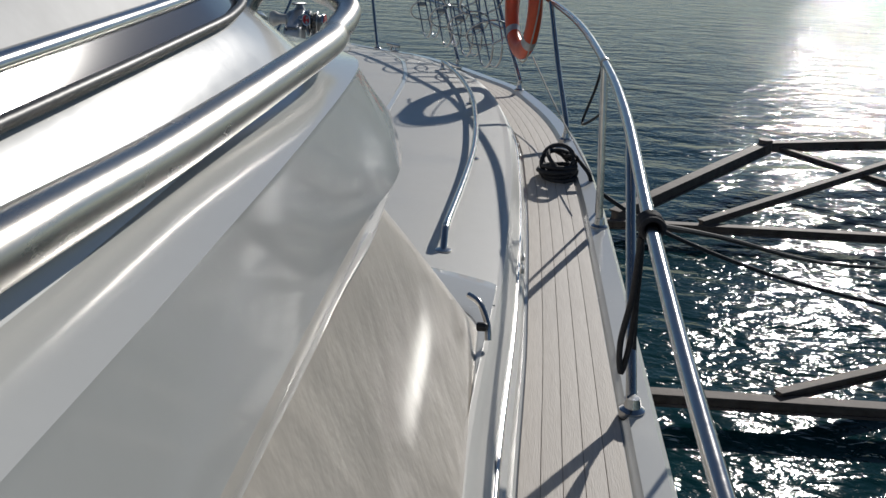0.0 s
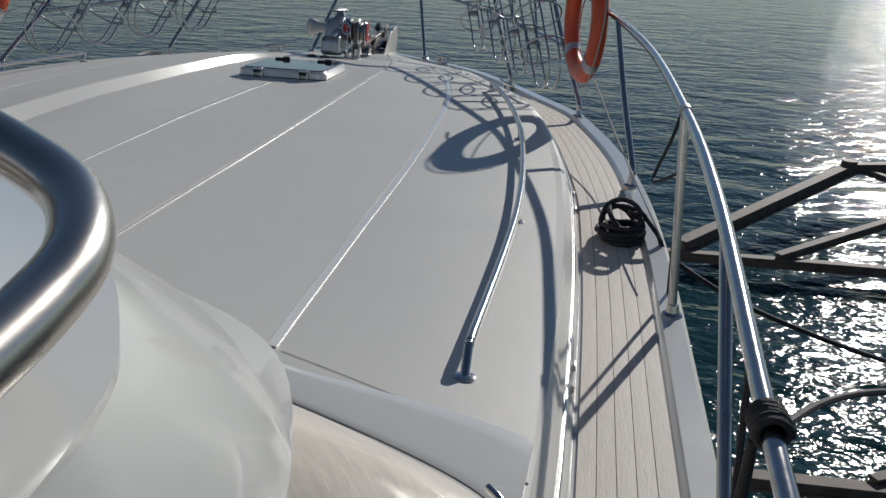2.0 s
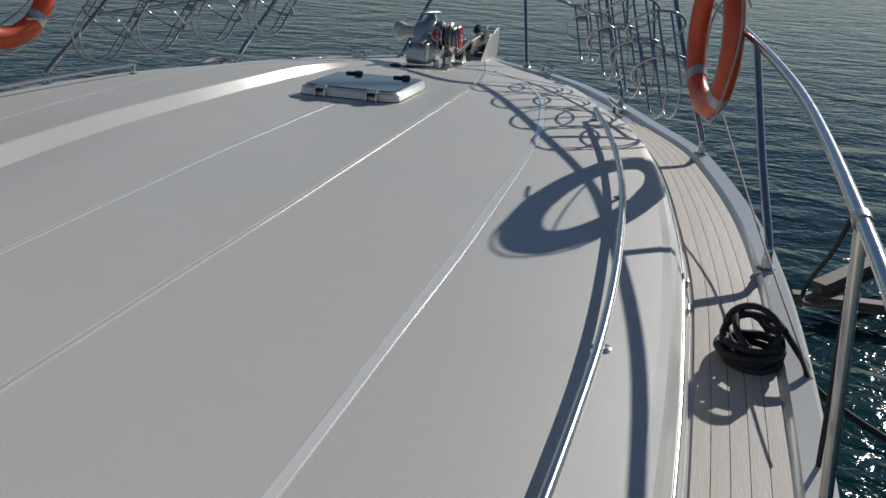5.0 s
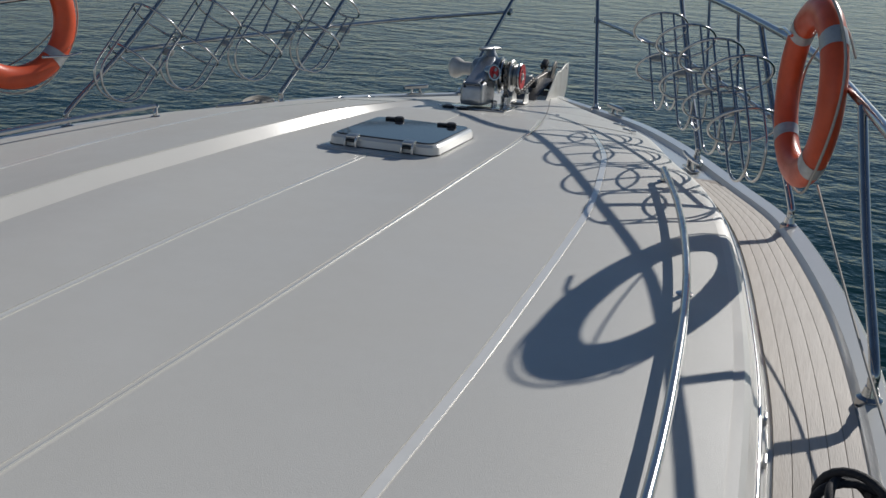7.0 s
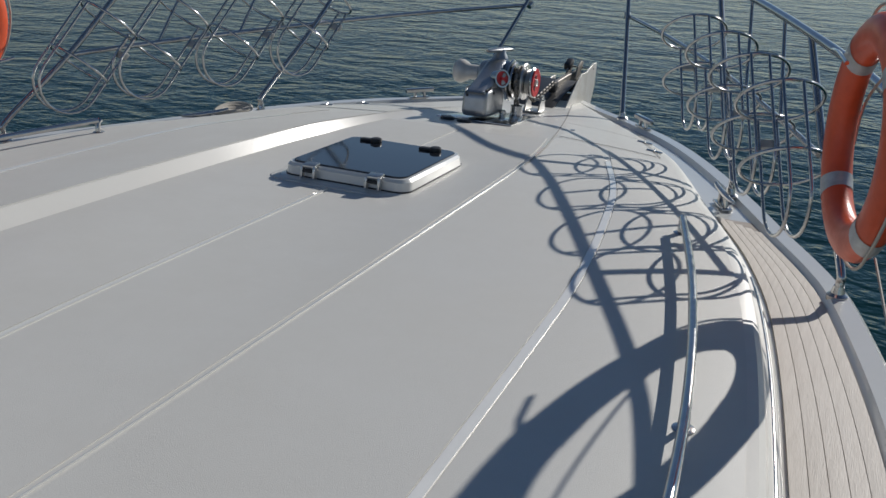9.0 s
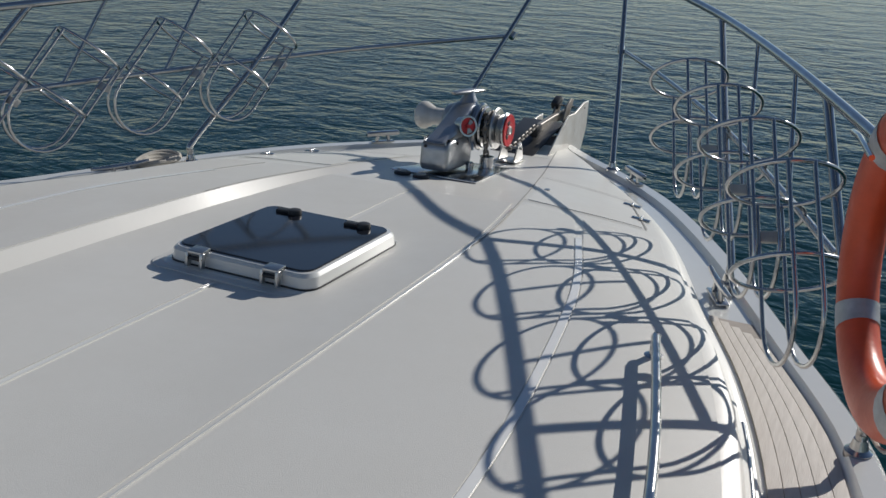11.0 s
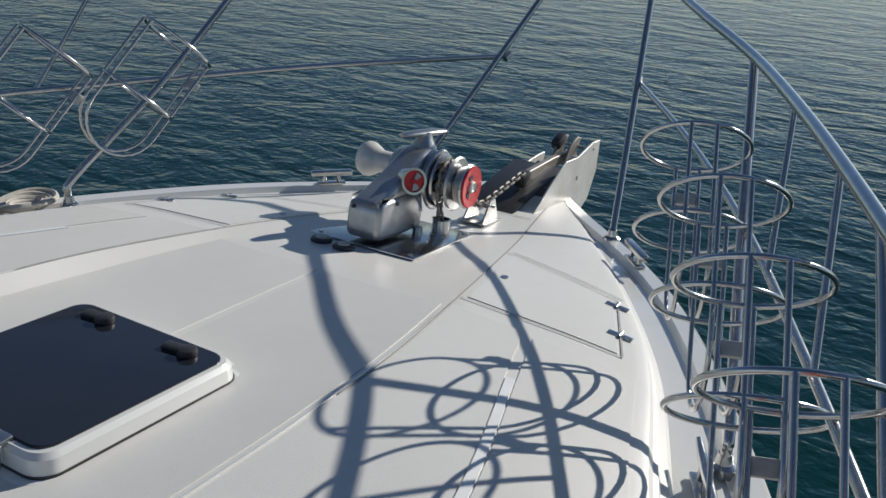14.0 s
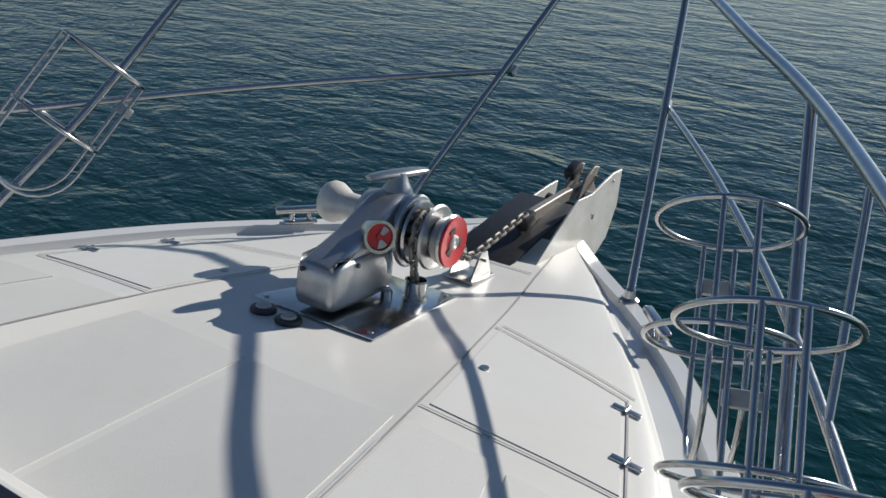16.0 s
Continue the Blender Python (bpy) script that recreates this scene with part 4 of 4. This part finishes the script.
GROOVE = mat("seam_groove", (0.38, 0.37, 0.35), 0.6, second=(0.27, 0.26, 0.245), scale=5)
for sgn in (1, -1):
    lock = tagged(empty("locker_lid"), "flush white chain locker lid with two steel hinges", "locker lid", group="locker lids")
    rows = []
    for k in range(10):
        row = []
        for i in range(7):
            u, v = i / 6, k / 9
            y0, y1 = 8.13, 8.70 - 0.115 * u
            y = y0 + (y1 - y0) * v
            a = crease(y) + 0.03
            x = a + (1.03 - (y - 8.13) * 0.40 - a) * u
            row.append((sgn * x, y, roof(x, y) + 0.0025))
        rows.append(row)
    grid("lid", rows, SATIN, lock, thick=0.008)
    for y in (8.27, 8.53):
        x = 1.045 - (y - 8.13) * 0.40
        block("hinge", (0.085, 0.022, 0.006), pose(sgn * x, y, roof(x, y) + 0.006, 0, 6 * sgn, 0), STEEL, lock, 0.003)
        bar("pin", [(sgn * x, y - 0.016, roof(x, y) + 0.009), (sgn * x, y + 0.016, roof(x, y) + 0.009)], 0.006, STEEL, lock, sides=8)
    lathe("latch", [(0, 0), (0.014, 0), (0.014, 0.003), (0, 0.004)], pose(sgn * 0.50, 8.42, roof(0.5, 8.42) + 0.004), STEEL_DULL, lock, 14)
    deck_line("trim_seam", [(sgn * (crease(y) + 0.004), y) for y in stations(7.3, 9.80, 0.1)], 0.006, GROOVE, "dark joint between foredeck mouldings")
    for run in (((0.575, 3.095), (1.168, 2.876)), ((1.206, 2.860), (1.60, 2.692), (1.81, 2.600))):
        deck_line("trim_seam", [(sgn * x, y) for x, y in run], 0.006, GROOVE, "dark joint behind the windscreen lip")
    deck_line("trim_seam", [(sgn * (crease(8.10) + 0.01), 8.105), (sgn * 1.052, 8.115), (sgn * 0.862, 8.595), (sgn * (crease(8.71) + 0.012), 8.715)], 0.006, GROOVE, "dark joint round a locker lid")
for sgn in (1, -1):
    deck_line("trim_seam", [(sgn * (crease(8.74) + 0.03), 8.745), (sgn * 0.875, 8.625)], 0.005, GROOVE, "shallow gutter round a locker lid")
deck_line("trim_seam", [(-0.22, 9.235), (0.22, 9.235)], 0.006, GROOVE, "dark joint across the bow moulding")

# cleats and fairleads on the gunwale
def cleat_thing(m, s=1.0):
    ob = tagged(empty("mooring_cleat", m), "polished steel mooring cleat on the gunwale", "cleat", group="mooring cleats")
    block("base", (0.045 * s, 0.14 * s, 0.012), pose(0, 0, 0.006), STEEL, ob, 0.004)
    for y in (-0.04, 0.04):
        bar("leg", [(0, y * s, 0.008), (0, y * s * 0.8, 0.05 * s)], 0.011 * s, STEEL, ob)
    if s < 1:
        block("horn", (0.034, 0.20, 0.028), pose(0, 0, 0.055), STEEL, ob, 0.008, seg=3)
        return ob
    bar("horn", smooth_pts([(0, -0.13 * s, 0.06 * s), (0, -0.06 * s, 0.054 * s), (0, 0.06 * s, 0.054 * s), (0, 0.13 * s, 0.06 * s)], 5), lambda u: (0.013 - 0.005 * abs(2 * u - 1)) * s, STEEL, ob)
    return ob


for sgn in (1, -1):
    cleat_thing(pose(1.43 * sgn, 7.68, z_deck(7.68) + 0.004, 0, 0, 24 * sgn), 1.1)
    cleat_thing(pose(0.755 * sgn, 9.085, z_deck(9.085) + 0.028, 0, 0, 40 * sgn), 0.95)
for x, y in ((-1.12, 8.32), (-0.90, 8.59)):
    tagged(lathe("deck_filler", [(0, 0), (0.034, 0), (0.034, 0.006), (0.026, 0.010), (0, 0.010)], pose(x, y, max(z_deck(y) + 0.012, roof(x, y) if abs(x) < edge(y) else 0)), STEEL_DULL, None, 18), "round steel deck filler cap", "filler cap", group="filler caps")

# scupper plates at the coachroof foot
for y in (3.35, 3.22, 4.75, 4.95):
    x = edge(y) + 0.75 * (foot(y) - edge(y))
    tagged(block("vent_plate", (0.012, 0.05, 0.02), pose(x + 0.006, y, z_edge(y) - 0.72 * (z_edge(y) - z_deck(y))), STEEL_DULL, None, 0.003), "small steel fitting on the coachroof side", "fitting", group="coachroof fittings")

# ---- ropes ----
def coil(name, centre, R, turns, label, mat_, r, seed):
    rnd = random.Random(seed)
    pts = []
    n = 26
    for i in range(turns * n):
        t = 2 * math.pi * i / n
        k = i // n
        rr = R * (0.92 + 0.08 * math.sin(0.7 * t + seed)) + 0.006 * (k % 3)
        pts.append((centre[0] + rr * math.cos(t), centre[1] + rr * 1.05 * math.sin(t), centre[2] + r + 0.016 * k + 0.010 * math.sin(t + k) + 0.02 * rnd.random() * 0.2))
    return pts


pts = coil("rope", (2.13, 4.56, z_deck(4.56) + 0.006), 0.088, 4, "", ROPE_K, 0.011, 3)
for k, (lean, turn) in enumerate(((58, 10), (40, 70), (66, -35))):
    m = pose(2.13, 4.57, z_deck(4.56) + 0.075 + 0.012 * k, lean, 0, turn)
    pts += [m @ Vector((0.088 * math.cos(t), 0.070 * math.sin(t), 0.004 * k)) for t in np.linspace(0.4, 6.4, 22)]
pts += smooth_pts([pts[-1], Vector((2.20, 4.60, 0.32)), Vector((2.27, 4.50, 0.26)), Vector((2.36, 4.48, 0.15)), Vector((2.8, 4.6, -0.10)), Vector((3.6, 4.9, -0.42)), Vector((4.8, 5.4, -0.75)), Vector((6.5, 6.2, -1.0))], 8)
coil_ob = tagged(bar("mooring_rope", pts, 0.011, ROPE_K, sides=8), "black mooring rope coiled on the teak deck", "rope")

tie = tagged(empty("rail_lashing"), "black rope lashed round the rail with a hanging loop", "rope")
c = Vector((2.200, 2.16, 0.729))
pts = []
for i in range(5 * 14):
    t = 2 * math.pi * i / 14
    pts.append(c + Vector((0.026 * math.cos(t), -0.035 + 0.0135 * i / 14, 0.026 * math.sin(t))))
bar("wrap", pts, 0.0075, ROPE_K, tie, sides=7)
bar("loop", smooth_pts([c + Vector((-0.02, 0, -0.02)), c + Vector((-0.006, 0.05, -0.15)), c + Vector((0.004, 0.11, -0.34)), c + Vector((-0.008, 0.13, -0.46)), c + Vector((-0.024, 0.10, -0.36)), c + Vector((-0.015, 0.05, -0.2)), c + Vector((-0.02, 0, -0.03))], 7), 0.0085, ROPE_K, tie, sides=8)
bar("tail", smooth_pts([c + Vector((0.02, 0, 0)), c + Vector((0.3, 0.5, -0.18)), c + Vector((1.0, 1.4, -0.55)), c + Vector((2.2, 2.8, -1.0)), c + Vector((3.4, 4.2, -1.35))], 7), 0.0075, ROPE_K, tie, sides=7)
for i, (p, q) in enumerate((((2.02, 6.38, 0.55), (2.27, 4.30, 0.30)), ((2.258, 4.06, 0.86), (2.36, 4.02, -1.75)), ((2.215, 2.42, 0.745), (2.35, 2.40, -1.75)))):
    p, q = Vector(p), Vector(q)
    tagged(bar("fender_line", smooth_pts([p, p.lerp(q, 0.5) - Vector((0, 0, 0.02)), q], 6), 0.004 if i == 0 else 0.007, ROPE_W if i == 0 else ROPE_K, sides=6), "thin line hanging from the guard rail", "rope")
tagged(bar("rail_strap", smooth_pts([(2.25, 4.10, 0.83), (2.235, 4.16, 0.72), (2.21, 4.28, 0.58), (2.20, 4.22, 0.55), (2.235, 4.10, 0.60), (2.27, 4.0, 0.66)], 6), 0.006, ROPE_K, sides=6), "dark strap looped below the rail", "rope")
# coiled line and fairlead at the port bow
pts = []
for i in range(4 * 22):
    t = 2 * math.pi * i / 22
    pts.append((-1.42 + (0.05 + 0.012 * (i // 22)) * math.cos(t), 7.93 + (0.07 + 0.02 * (i // 22)) * math.sin(t), z_deck(7.93) + 0.03 + 0.007 * (i // 22) + 0.006 * math.sin(2 * t + i // 22)))
tagged(bar("mooring_line", pts, 0.012, ROPE_W, sides=7), "pale mooring line coiled at the gunwale", "rope")

# ---- steel mooring frame on the water beside the hull ----
fr = tagged(empty("pontoon_frame"), "rust-brown steel pontoon frame above the water", "pontoon frame")


def beam_bar(p, q, w, h, name="beam"):
    p, q = Vector(p), Vector(q)
    d = q - p
    w, h = 0.8 * w, 0.8 * h
    m = axes((p + q) / 2, (0, 0, 1), d)
    bm = bmesh.new()
    add_box(bm, (h, w, d.length), m, 0.012, 2)
    add_box(bm, (0.02, w * 1.7, d.length), m @ pose(h / 2, 0, 0), 0.004, 1)
    add_box(bm, (0.02, w * 1.7, d.length), m @ pose(-h / 2, 0, 0), 0.004, 1)
    return finish(bm, name, RUST, fr)


beam_bar((3.10, 9.55, -1.50), (5.35, 12.35, -1.27), 0.10, 0.16)
beam_bar((5.35, 12.35, -1.25), (9.5, 13.6, -1.20), 0.10, 0.13)
beam_bar((2.9, 9.50, -1.56), (8.5, 9.62, -1.55), 0.08, 0.09)
beam_bar((2.9, 5.66, -1.56), (8.0, 5.72, -1.55), 0.08, 0.09)
beam_bar((4.0, 9.5, -1.50), (6.9, 11.9, -1.24), 0.07, 0.08)
beam_bar((5.55, 12.4, -1.28), (6.6, 11.0, -1.36), 0.06, 0.07)
beam_bar((3.8, 5.72, -1.52), (8.0, 8.0, -1.45), 0.06, 0.07)
lathe("pivot", [(0, -0.09), (0.09, -0.09), (0.09, 0.09), (0, 0.09)], pose(5.35, 12.35, -1.24), RUST, fr, 16)
for x, y in ((8.5, 9.6), (8.0, 5.7), (9.5, 13.6)):
    lathe("float", [(0, -0.6), (0.35, -0.6), (0.35, 0.25), (0, 0.25)], pose(x, y, -1.6), RUST, fr, 20)
